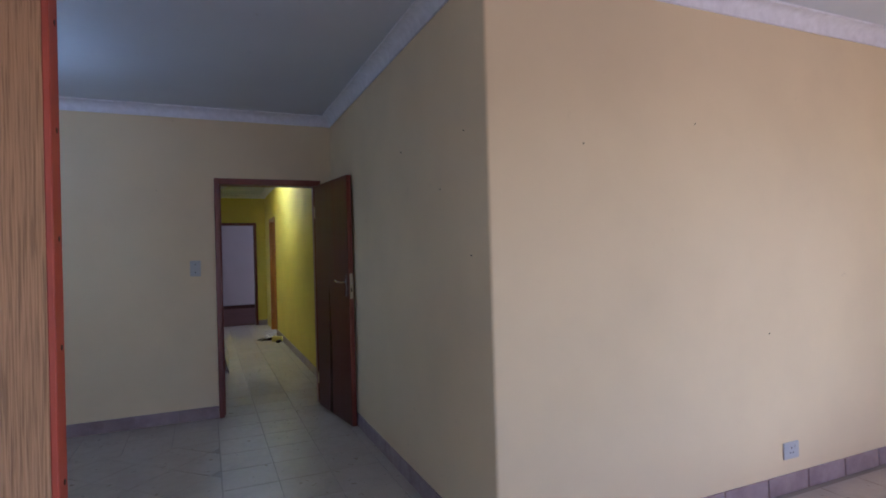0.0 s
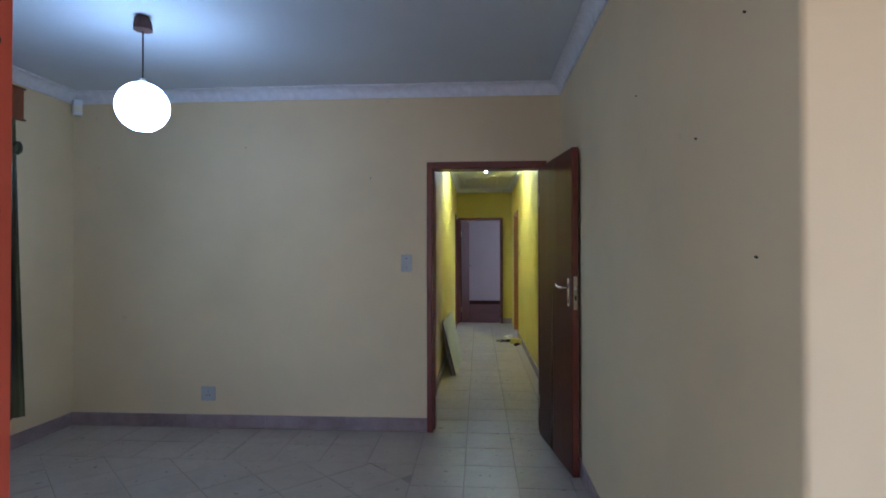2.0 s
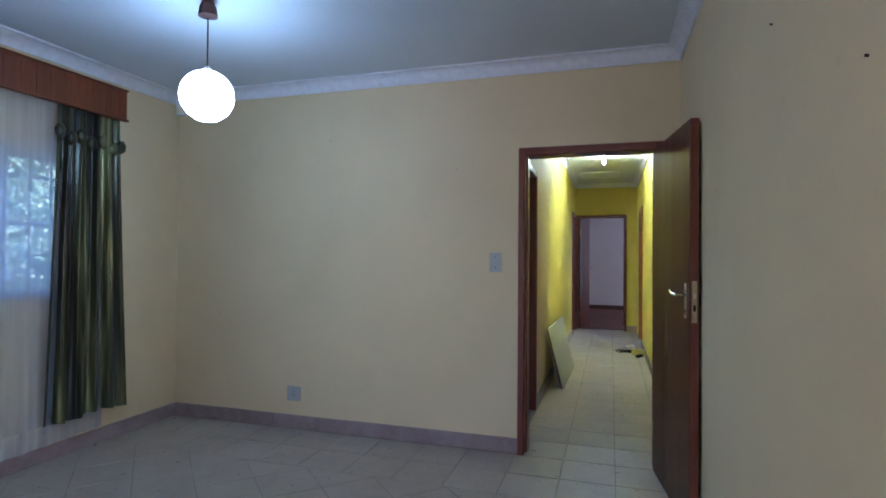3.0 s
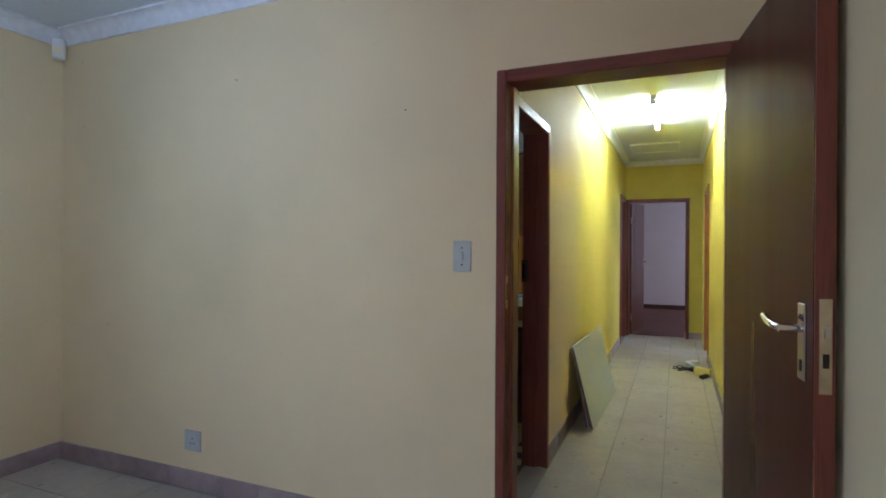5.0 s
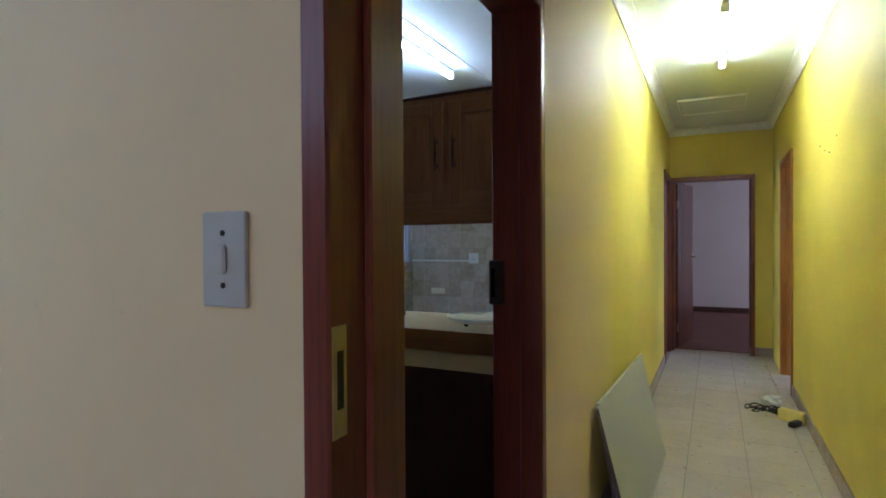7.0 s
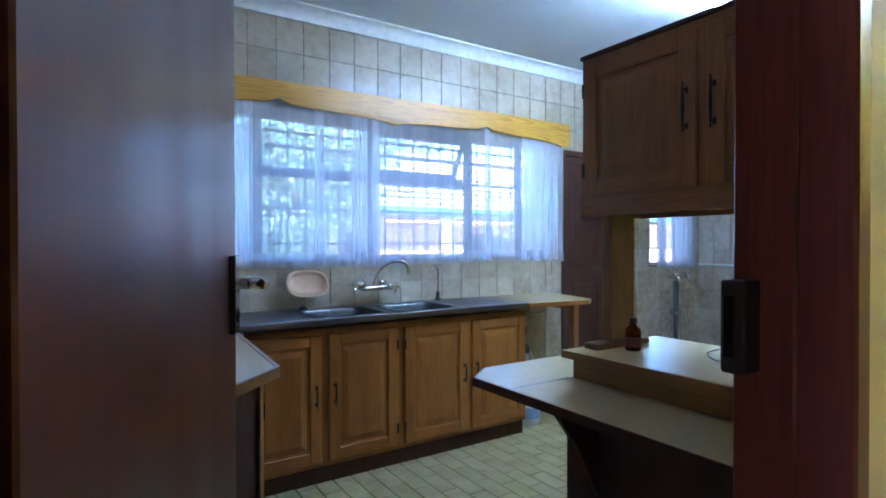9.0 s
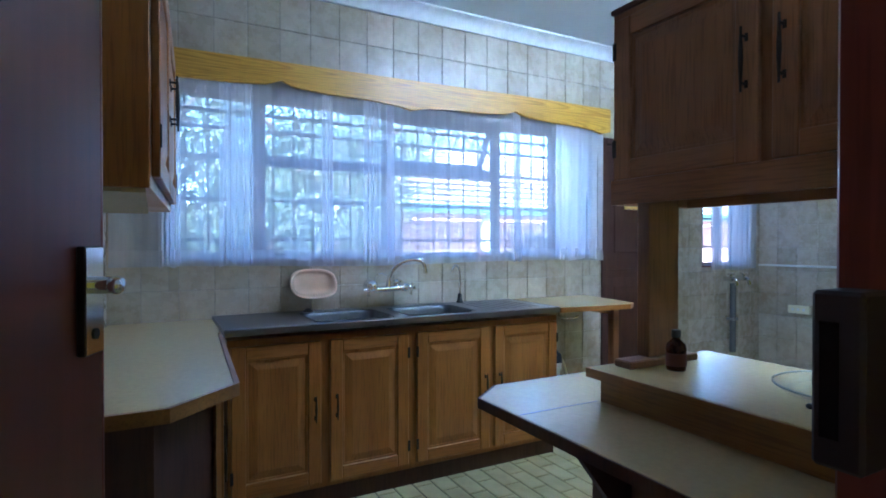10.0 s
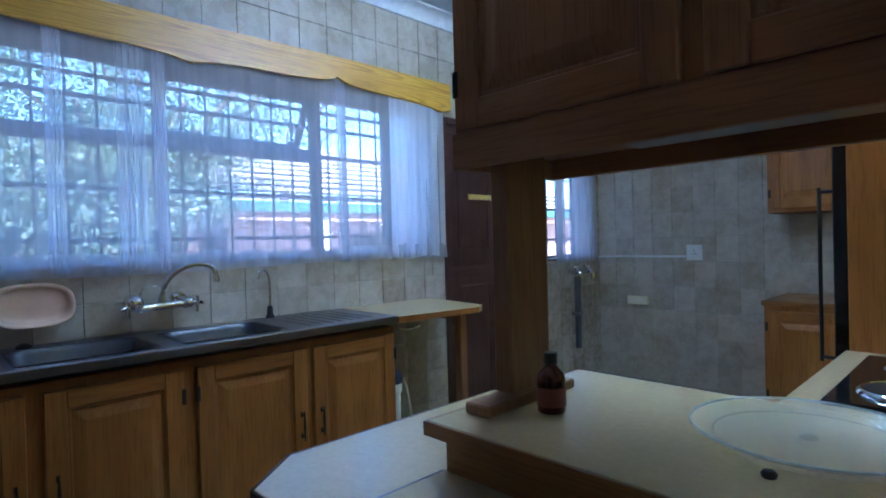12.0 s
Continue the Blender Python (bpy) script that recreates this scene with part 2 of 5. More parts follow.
BRASS = plain("worn_brass", (0.55, 0.45, 0.28), 0.35, 0.9, 0.15)
SWITCH_GREY = plain("switch_plastic", (0.46, 0.47, 0.45), 0.4, 0, 0.04)
# Top sheet's steel, darkened to put the deep bowls' shade into the colour.
SHADED_BOWL_STEEL = plain("shaded_bowl_steel", (0.085, 0.088, 0.095), 0.36, 1.0, 0.1, 40)
WHITE_PLASTIC = plain("white_plastic", (0.80, 0.81, 0.80), 0.35, 0, 0.03)
IVORY = plain("ivory_plastic", (0.84, 0.78, 0.58), 0.4, 0, 0.05)
PINK_CERAMIC = plain("pink_ceramic", (0.73, 0.53, 0.39), 0.15, 0, 0.04)
BOARD = plaster("board_face", (0.47, 0.47, 0.43), 0.06)
BOARD_EDGE = plain("board_edge", (0.16, 0.11, 0.12), 0.8)
WINDOW_STEEL = plain("window_enamel", (0.22, 0.17, 0.15), 0.45)
BAR_WHITE = plain("bar_enamel", (0.45, 0.45, 0.46), 0.4)
# Bar enamel darkened to put its silhouette against the bright yard into the colour.
BAR_BACKLIT = plain("bar_backlit_enamel", (0.16, 0.16, 0.18), 0.4)
PANE = thin_glass("window_glass", (0.9, 0.95, 0.95), 0.06)
NET = sheer("white_net", (0.94, 0.95, 1.0), 0.54)
GATHER = sheer("white_net_gather", (0.94, 0.95, 1.0), 0.40)
THICK = sheer("white_net_thick", (0.94, 0.95, 1.0), 0.12)
HEM = sheer("white_net_hem", (0.94, 0.95, 1.0), 0.5)
LACE = sheer("white_lace", (0.74, 0.78, 0.92), 0.46)
CARPET = plaster("brown_carpet", (0.15, 0.062, 0.048), 0.2, 0.95, 1.0)
BLACK_GLASS = plain("black_glass", (0.012, 0.012, 0.013), 0.08, 0, 0.0)
TUBE_GLOW = glow("tube_glow", (0.98, 0.97, 0.80), 22)
KTUBE_GLOW = glow("kitchen_tube_glow", (0.86, 0.96, 1.0), 18.5)
GLOBE_GLOW = glow("globe_glow", (0.76, 0.89, 1.0), 4.3)
AMBER = glass("amber_glass", (0.09, 0.014, 0.004), 0.05)
CLEAR = thin_glass("clear_glass", (0.80, 0.86, 0.78), 0.19)
RIM_GLASS = thin_glass("glass_rim", (0.90, 0.94, 0.88), 0.36)
LOCK_BROWN = plain("dark_lock_paint", (0.020, 0.011, 0.011), 0.6)


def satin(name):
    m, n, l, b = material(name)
    # Dark fold hollows and olive highlights are put into the colour as streaks.
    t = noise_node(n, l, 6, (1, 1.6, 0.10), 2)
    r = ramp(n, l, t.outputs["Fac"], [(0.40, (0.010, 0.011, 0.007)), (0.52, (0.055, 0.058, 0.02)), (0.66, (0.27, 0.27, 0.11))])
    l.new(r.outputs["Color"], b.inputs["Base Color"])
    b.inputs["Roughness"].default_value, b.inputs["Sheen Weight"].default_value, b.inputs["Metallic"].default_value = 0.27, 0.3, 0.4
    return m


SATIN = satin("green_satin")


def corridor_paint(name, fade):
    """Golden yellow corridor paint; on request it fades from cream next to the kitchen door."""
    m, n, l, b = material(name)
    big = noise_node(n, l, 1.5, detail=5)
    y = ramp(n, l, big.outputs["Fac"], [(0.3, (0.64, 0.535, 0.07)), (0.7, (0.72, 0.605, 0.09))])
    col = y.outputs["Color"]
    if fade:
        g, s = n.new("ShaderNodeNewGeometry"), n.new("ShaderNodeSeparateXYZ")
        l.new(g.outputs["Position"], s.inputs[0])
        mr = n.new("ShaderNodeMapRange")
        mr.inputs["From Min"].default_value, mr.inputs["From Max"].default_value = 1.45, 2.5
        l.new(s.outputs["Y"], mr.inputs["Value"])
        col = mix(n, l, (0.80, 0.63, 0.45), col, mr.outputs["Result"])
    l.new(col, b.inputs["Base Color"])
    b.inputs["Roughness"].default_value = 0.6
    bump(n, l, b, noise_node(n, l, 60, detail=3).outputs["Fac"], 0.25, 0.003)
    return m


YELLOW = corridor_paint("yellow_paint", False)
YELLOW_FADE = corridor_paint("yellow_from_cream", True)

# ---- building helpers ----
OFF = {}


def bm_box(bm, a, b, bevel=0.0, segments=1):
    """Adds a box between two corners, with eased edges."""
    lo, hi = [min(p, q) for p, q in zip(a, b)], [max(p, q) for p, q in zip(a, b)]
    r = bmesh.ops.create_cube(bm, size=1.0)["verts"]
    for v in r:
        v.co = Vector([lo[i] + (v.co[i] + 0.5) * (hi[i] - lo[i]) for i in range(3)])
    if bevel:
        bevel = min(bevel, 0.45 * min(h - w for h, w in zip(hi, lo)))
        es = list({e for v in r for e in v.link_edges})
        bmesh.ops.bevel(bm, geom=es, offset=bevel, segments=segments, affect="EDGES", profile=0.5)
    return bm


def boxes(*specs, bevel=0.0):
    bm = bmesh.new()
    for a, b in specs:
        bm_box(bm, a, b, bevel)
    return bm


def bm_prism(bm, pts, z0, z1, bevel=0.0):
    """A flat outline in plan, pulled up from z0 to z1."""
    f = bm.faces.new([bm.verts.new((x, y, z0)) for x, y in pts])
    r = bmesh.ops.extrude_face_region(bm, geom=[f])
    bmesh.ops.translate(bm, verts=[g for g in r["geom"] if isinstance(g, bmesh.types.BMVert)], vec=(0, 0, z1 - z0))
    bmesh.ops.recalc_face_normals(bm, faces=bm.faces)
    if bevel:
        bmesh.ops.bevel(bm, geom=list(bm.edges), offset=bevel, segments=2, affect="EDGES", profile=0.5)
    return bm


def bm_cyl(bm, p, q, r, r2=None, seg=16):
    """A cylinder or cone from p to q."""
    p, q = Vector(p), Vector(q)
    d = q - p
    m = Matrix.Translation((p + q) / 2) @ d.to_track_quat("Z", "Y").to_matrix().to_4x4()
    bmesh.ops.create_cone(bm, cap_ends=True, segments=seg, radius1=r, radius2=r if r2 is None else r2, depth=d.length, matrix=m)
    return bm


def bm_lathe(bm, profile, centre=(0, 0, 0), seg=28):
    """Turns a profile of (radius, height) round the upright axis."""
    rings = []
    for r, z in profile:
        if r < 1e-5:
            rings.append([bm.verts.new((centre[0], centre[1], centre[2] + z))])
        else:
            rings.append([bm.verts.new((centre[0] + r * math.cos(i * 2 * math.pi / seg), centre[1] + r * math.sin(i * 2 * math.pi / seg), centre[2] + z)) for i in range(seg)])
    for a, b in zip(rings, rings[1:]):
        for i in range(seg):
            j = (i + 1) % seg
            if len(a) == 1 and len(b) > 1:
                bm.faces.new((a[0], b[j], b[i]))
            elif len(b) == 1 and len(a) > 1:
                bm.faces.new((a[i], a[j], b[0]))
            elif len(a) > 1:
                bm.faces.new((a[i], a[j], b[j], b[i]))
    bmesh.ops.recalc_face_normals(bm, faces=bm.faces)
    return bm


def bm_tube(bm, path, r, seg=10):
    """A round bar along a smooth line of points."""
    pts = [Vector(p) for p in path]
    fine = []
    for i in range(len(pts) - 1):
        p0, p1, p2, p3 = pts[max(i - 1, 0)], pts[i], pts[i + 1], pts[min(i + 2, len(pts) - 1)]
        for k in range(6):
            t = k / 6
            fine.append(0.5 * ((2 * p1) + (p2 - p0) * t + (2 * p0 - 5 * p1 + 4 * p2 - p3) * t * t + (3 * p1 - p0 - 3 * p2 + p3) * t ** 3))
    fine.append(pts[-1])
    rings, up = [], Vector((0.13, 0.21, 0.97))
    for i, p in enumerate(fine):
        d = (fine[min(i + 1, len(fine) - 1)] - fine[max(i - 1, 0)]).normalized()
        s = d.cross(up).normalized()
        u = s.cross(d)
        rings.append([bm.verts.new(p + r * (math.cos(k * 2 * math.pi / seg) * s + math.sin(k * 2 * math.pi / seg) * u)) for k in range(seg)])
    for a, b in zip(rings, rings[1:]):
        for k in range(seg):
            bm.faces.new((a[k], a[(k + 1) % seg], b[(k + 1) % seg], b[k]))
    bm.faces.new(rings[0][::-1])
    bm.faces.new(rings[-1])
    bmesh.ops.recalc_face_normals(bm, faces=bm.faces)
    return bm


def finish(bm, name, mat, smooth=0):
    me = bpy.data.meshes.new(name)
    bm.to_mesh(me)
    bm.free()
    if mat:
        me.materials.append(mat)
    if smooth:
        for f in me.polygons:
            f.use_smooth = True
        me.set_sharp_from_angle(angle=radians(smooth))
    return me


def structure(name, bm, mat, label="", category="", smooth=0):
    ob = new(name, finish(bm, name, mat, smooth))
    return tagged(ob, label or name.replace("_", " "), category or name.split("_")[0], kind="structure")


def thing(name, base, label, category, group="", kind=""):
    """A thing whose parts are given in the world's measures; base is where it stands."""
    ob = new(name)
    ob.empty_display_size = 0.1
    ob.location = base
    OFF[ob.name] = Vector(base)
    return tagged(ob, label, category, group, kind)


def posed(name, m, label, category, group=""):
    """A thing whose parts are given in its own measures, stood up by the pose m."""
    ob = new(name)
    ob.empty_display_size = 0.1
    ob.matrix_basis = m
    OFF[ob.name] = Vector((0, 0, 0))
    return tagged(ob, label, category, group)


def part(name, bm, mat, parent, label="", smooth=0):
    off = OFF.get(parent.name, Vector((0, 0, 0)))
    bmesh.ops.translate(bm, verts=bm.verts, vec=-off)
    ob = new(name, finish(bm, name, mat, smooth))
    ob.parent = parent
    OFF[ob.name] = off
    return tagged(ob, label)


def tile_mesh(name, w, h, t, mat, bevel=0.002):
    """One shared tile: w by h, its face at +z, with an eased rim."""
    bm = bmesh.new()
    o = [bm.verts.new((sx * w / 2, sy * h / 2, 0)) for sx, sy in ((-1, -1), (1, -1), (1, 1), (-1, 1))]
    s = [bm.verts.new((sx * w / 2, sy * h / 2, t - bevel)) for sx, sy in ((-1, -1), (1, -1), (1, 1), (-1, 1))]
    i = [bm.verts.new((sx * (w / 2 - bevel), sy * (h / 2 - bevel), t)) for sx, sy in ((-1, -1), (1, -1), (1, 1), (-1, 1))]
    for a, b in ((o, s), (s, i)):
        for k in range(4):
            bm.faces.new((a[k], a[(k + 1) % 4], b[(k + 1) % 4], b[k]))
    bm.faces.new(i)
    return finish(bm, name, mat)

# ---- large structure ----
CEIL, KCEIL = 2.63, 2.75


def wall_bm(axis, a0, a1, b0, b1, z1, holes=(), z0=-0.05):
    """A wall: thickness a0 to a1 on axis, length b0 to b1, with real holes (b0, b1, z0, z1)."""
    bm = bmesh.new()

    def piece(p0, p1, q0, q1):
        if p1 - p0 > 1e-4 and q1 - q0 > 1e-4:
            bm_box(bm, (a0, p0, q0) if axis == "x" else (p0, a0, q0), (a1, p1, q1) if axis == "x" else (p1, a1, q1))

    at = b0
    for h0, h1, hz0, hz1 in sorted(holes):
        piece(at, h0, z0, z1)
        piece(h0, h1, z0, hz0)
        piece(h0, h1, hz1, z1)
        at = h1
    piece(at, b1, z0, z1)
    return bm


TOP = 2.80
EX = 1.022
structure("floor", boxes(((-3.22, -8.8, -0.2), (4.6, 11.2, -0.0035))), GROUT, "grey grout bed under the floor tiles", "floor")
structure("wall_dining_north", wall_bm("y", 0.0, 0.12, -2.815, 1.2, TOP, [(0.02, 0.913, -0.05, 2.04)]), CREAM, "cream painted dining room wall with a doorway", "wall")
structure("wall_kitchen_south", bm_prism(bmesh.new(), [(-3.004, 0.12), (-0.135, 0.12), (-0.135, 0.155), (-3.004, 0.3445)], -0.05, TOP), GROUT_PALE, "tiled south wall of the kitchen", "wall")
structure("wall_dining_east", bm_prism(bmesh.new(), [(EX, 0.0), (EX, -3.046), (EX + 0.004, -3.056), (EX + 0.014, -3.06), (4.6, -3.06), (4.6, -2.9), (1.2, -2.9), (1.2, 0.0)], -0.05, TOP), CREAM, "cream painted wall round the corner into the living room", "wall", 50)
structure("wall_stub", boxes(((-3.5, -3.306, -0.05), (-0.444, -3.214, TOP))), STUCCO, "rough orange plastered wall end beside the opening", "wall")
structure("wall_dining_west", wall_bm("x", -3.0, -2.815, -3.22, 0.12, TOP, [(-2.7, -0.88, 1.05, 1.95)]), CREAM, "cream dining room window wall", "wall")
structure("wall_corridor_west", wall_bm("x", -0.135, -0.015, 0.12, 6.65, TOP, [(0.135, 1.05, -0.05, 2.045), (5.70, 6.42, -0.05, 2.06)]), YELLOW_FADE, "yellow corridor wall with the kitchen doorway", "wall")
structure("wall_corridor_east", wall_bm("x", 1.05, 1.17, 0.12, 6.65, TOP, [(4.82, 5.66, -0.05, 2.06)]), YELLOW, "yellow corridor wall with a side doorway", "wall")
structure("wall_corridor_end", wall_bm("y", 6.53, 6.65, -0.015, 1.05, TOP, [(0.0, 0.872, -0.05, 2.055)]), YELLOW, "yellow wall at the corridor's end with a doorway", "wall")
structure("wall_kitchen_west", wall_bm("x", -3.22, -3.004, 0.0, 5.7, TOP, [(0.62, 3.44, 1.19, 2.10), (3.56, 4.40, -0.05, 2.08), (4.72, 5.40, 1.08, 1.95)]), GROUT_PALE, "tiled kitchen window wall", "wall")
structure("wall_kitchen_north", boxes(((-3.004, 5.539, -0.05), (-0.135, 5.65, TOP))), GROUT_PALE, "tiled north wall of the kitchen", "wall")
# closing walls of the rooms round about; living room holes back added lamps
structure("wall_living_south", wall_bm("y", -8.8, -8.6, -3.5, 4.6, TOP, [(-2.6, -0.6, 0.7, 2.3), (0.6, 3.8, 0.7, 2.3)]), CREAM, "plain living room wall", "wall")
structure("wall_living_west", boxes(((-3.7, -8.8, -0.05), (-3.5, -3.12, TOP))), CREAM, "plain living room side wall", "wall")
structure("wall_living_east", wall_bm("x", 4.6, 4.75, -8.8, -2.9, TOP, [(-6.6, -4.6, 0.7, 2.3)]), CREAM, "plain living room far side wall", "wall")
structure("wall_side_room", boxes(((1.17, 3.4, -0.05), (4.3, 3.5, TOP)), ((4.2, 3.5, -0.05), (4.3, 7.2, TOP)), ((1.17, 6.9, -0.05), (4.2, 7.0, TOP))), LILAC, "plain walls of the side bedroom", "wall")
structure("wall_bath", boxes(((-3.0, 5.66, -0.05), (-2.95, 7.3, TOP)), ((-2.95, 7.2, -0.05), (-1.1, 7.3, TOP))), LILAC, "plain walls of the room beside the corridor", "wall")
structure("wall_bedroom", boxes(((-1.2, 6.66, -0.05), (-1.1, 10.7, TOP)), ((-1.1, 10.6, -0.05), (4.1, 10.7, TOP)), ((4.0, 7.0, -0.05), (4.1, 10.6, TOP)), ((-1.1, 6.56, -0.05), (-0.135, 6.655, TOP))), LILAC, "pale lilac bedroom walls", "wall")
structure("floor_bedroom", boxes(((-1.1, 6.66, -0.012), (4.0, 10.6, 0.006))), CARPET, "dark brown bedroom carpet", "carpet")
structure("ceiling", boxes(((-2.99, -8.8, CEIL), (4.6, 0.06, CEIL + 0.1)), ((-0.07, 0.06, CEIL), (4.6, 11.0, CEIL + 0.1)), ((-3.0, 5.60, CEIL), (-0.07, 11.0, CEIL + 0.1))), WHITE_CEIL, "white painted board ceiling", "ceiling")
_b = boxes(((-3.0, 0.14, KCEIL), (-0.07, 5.6, KCEIL + 0.1)))
for xx in (-1.33,):
    bm_box(_b, (xx - 0.006, 0.2, KCEIL - 0.004), (xx + 0.006, 5.5, KCEIL + 0.01))
structure("ceiling_kitchen", _b, WHITE_CEIL, "white kitchen ceiling with cover strips", "ceiling")
# Unseen slab shutting out the sky; eave kept short to light the net.
structure("roof", boxes(((-3.35, -9.2, 2.95), (5.2, 11.4, 3.1))), GROUT, "plain unseen roof slab over the house", "roof")


def cornice(name, p, q, inward, top, size=0.085):
    """A cove moulding from p to q under a ceiling, hollowed towards the room."""
    p, q, w = Vector((*p, 0)), Vector((*q, 0)), Vector((*inward, 0))
    prof = [(0, -size), (0.012, -size)]
    for i in range(7):
        a = i / 6 * math.pi / 2
        prof.append((0.014 + (size - 0.026) * (1 - math.cos(a)), -size + 0.012 + (size - 0.024) * math.sin(a)))
    prof += [(size, -0.012), (size, 0), (0, 0)]
    bm = bmesh.new()
    ra = [bm.verts.new(p + w * u + Vector((0, 0, top + v))) for u, v in prof]
    rb = [bm.verts.new(q + w * u + Vector((0, 0, top + v))) for u, v in prof]
    n = len(prof)
    for i in range(n):
        bm.faces.new((ra[i], ra[(i + 1) % n], rb[(i + 1) % n], rb[i]))
    bm.faces.new(ra[::-1])
    bm.faces.new(rb)
    bmesh.ops.recalc_face_normals(bm, faces=bm.faces)
    structure(name, bm, CORNICE, "white plaster cove cornice under the ceiling", "cornice", 35)


cornice("cornice_dining_north", (-2.815, 0), (EX, 0), (0, -1), CEIL)
cornice("cornice_dining_east", (EX, -0.001), (EX, -3.06), (-1, 0), CEIL - 0.002)
cornice("cornice_dining_west", (-2.815, -3.214), (-2.815, -0.001), (1, 0), CEIL - 0.002)
cornice("cornice_living_north", (EX - 0.07, -3.06), (4.6, -3.06), (0, -1), CEIL)
cornice("cornice_corridor_west", (-0.015, 0.12), (-0.015, 6.53), (1, 0), CEIL, 0.075)
cornice("cornice_corridor_east", (1.05, 0.12), (1.05, 6.53), (-1, 0), CEIL, 0.075)
cornice("cornice_corridor_end", (-0.015, 6.53), (1.05, 6.53), (0, -1), CEIL - 0.002, 0.075)
cornice("cornice_kitchen_west", (-2.995, 0.36), (-2.995, 5.53), (1, 0), KCEIL, 0.085)
cornice("cornice_kitchen_south", (-3.0, 0.353), (-0.14, 0.165), (0.066, 0.998), KCEIL - 0.002, 0.085)
cornice("cornice_kitchen_north", (-3.0, 5.53), (-0.14, 5.53), (0, -1), KCEIL - 0.002, 0.085)


# ---- door frames and doors ----
def door_frame(name, axis, face0, face1, o0, o1, top, member, label, mat=MERANTI, rail=MERANTI_H, head=0.052):
    """A timber frame in a wall: two posts and a head with a stop, between the outer edges o0 and o1."""
    def pt(along, through, z):
        return (along, through, z) if axis == "y" else (through, along, z)

    mid = (o0 + o1) / 2
    f = thing(name, pt(mid, (face0 + face1) / 2, 0), label, "door frame")
    f["kind"] = "structure"
    stop = face0 + (face1 - face0) * 0.45
    for a0, a1, s in ((o0, o0 + member, 1), (o1 - member, o1, -1)):
        bm = boxes((pt(a0, face0, 0), pt(a1, face1, top)), bevel=0.004)
        e = a1 if s > 0 else a0
        if axis == "y" or s < 0:
            bm_box(bm, pt(e, stop, 0), pt(e + s * 0.012, face1 - 0.004, top - member), 0.003)
        part("post", bm, mat, f)
    bm = boxes((pt(o0 + member, face0, top - head), pt(o1 - member, face1, top)), bevel=0.004)
    part("head", bm, rail, f)
    return f


fr = door_frame("door_frame_dining", "y", -0.035, 0.125, 0.016, 0.917, 2.044, 0.042, "red-brown varnished timber frame of the dining room doorway")
part("strike_plate", boxes(((0.054, -0.03, 1.065), (0.0595, -0.002, 1.20)), bevel=0.001), BRASS, fr, "worn brass strike plate")
part("strike_hole", boxes(((0.0592, -0.022, 1.10), (0.0603, -0.010, 1.17))), IRON, fr)
fr = door_frame("door_frame_kitchen", "x", 0.0, -0.15, 0.135, 1.088, 2.05, 0.042, "red-brown varnished timber frame of the kitchen doorway")
part("strike_plate", bm_box(boxes(((-0.15, 0.992, 1.112), (-0.114, 1.047, 1.245)), bevel=0.003), (-0.1505, 1.0, 1.14), (-0.1495, 1.03, 1.22)), LOCK_BROWN, fr, "dark metal strike box")
part("strike_slot", boxes(((-0.143, 0.9905, 1.135), (-0.130, 0.9915, 1.222))), BLACK_GLASS, fr)
door_frame("door_frame_bedroom", "y", 6.50, 6.66, -0.005, 0.876, 2.06, 0.04, "dark timber frame of the bedroom doorway")
door_frame("door_frame_side_east", "x", 1.035, 1.18, 4.80, 5.68, 2.07, 0.04, "orange-brown timber frame of a side doorway", OAK, OAK_H)
door_frame("door_frame_side_west", "x", 0.005, -0.145, 5.68, 6.44, 2.07, 0.04, "red-brown timber frame of a side doorway")


def lever_set(leaf, x, z, side, mat):
    """A lever handle on its long plate, on one face of a leaf; the lever points to the hinge."""
    y0 = 0.02 * side
    h = part("handle", boxes(((x - 0.02, y0, z - 0.115), (x + 0.02, y0 + side * 0.006, z + 0.055)), bevel=0.002), mat, leaf, "lever handle on a long plate")
    bm = bm_cyl(bmesh.new(), (x, y0 + side * 0.005, z), (x, y0 + side * 0.05, z), 0.0095)
    bm_tube(bm, [(x, y0 + side * 0.048, z), (x - 0.03, y0 + side * 0.052, z + 0.002), (x - 0.075, y0 + side * 0.05, z + 0.004), (x - 0.118, y0 + side * 0.046, z + 0.012)], 0.0085)
    part("lever", bm, CHROME, h, smooth=40)
    part("keyhole", boxes(((x - 0.004, y0 + side * 0.005, z - 0.095), (x + 0.004, y0 + side * 0.0075, z - 0.07))), IRON, h)


def box_lever_set(leaf, x, z, side):
    """A broad box lock plate with a bright face and a stout tapered lever."""
    y0 = 0.02 * side
    h = part("handle", boxes(((x - 0.025, y0, z - 0.100), (x + 0.025, y0 + side * 0.0125, z + 0.056)), bevel=0.002), BRONZE, leaf, "dark metal lock plate")
    part("face_plate", boxes(((x - 0.0235, y0 + side * 0.0125, z - 0.098), (x + 0.0235, y0 + side * 0.0135, z + 0.054)), bevel=0.0004), CHROME, h, "bright metal face of the lock plate")
    bm = bmesh.new()
    bm_lathe(bm, [(0, -0.012), (0.010, -0.010), (0.0135, 0.0), (0.013, 0.03), (0.011, 0.065), (0.007, 0.082), (0, 0.086)], (0, 0, 0), 18)
    turn = Matrix.Translation((x, y0 + side * 0.042, z)) @ Euler((0, radians(-88), radians(-24 * side))).to_matrix().to_4x4()
    for v in bm.verts:
        v.co = turn @ v.co
    bm_cyl(bm, (x, y0 + side * 0.013, z), (x, y0 + side * 0.04, z), 0.0125)
    part("lever", bm, CHROME, h, "bright steel lever", 50)
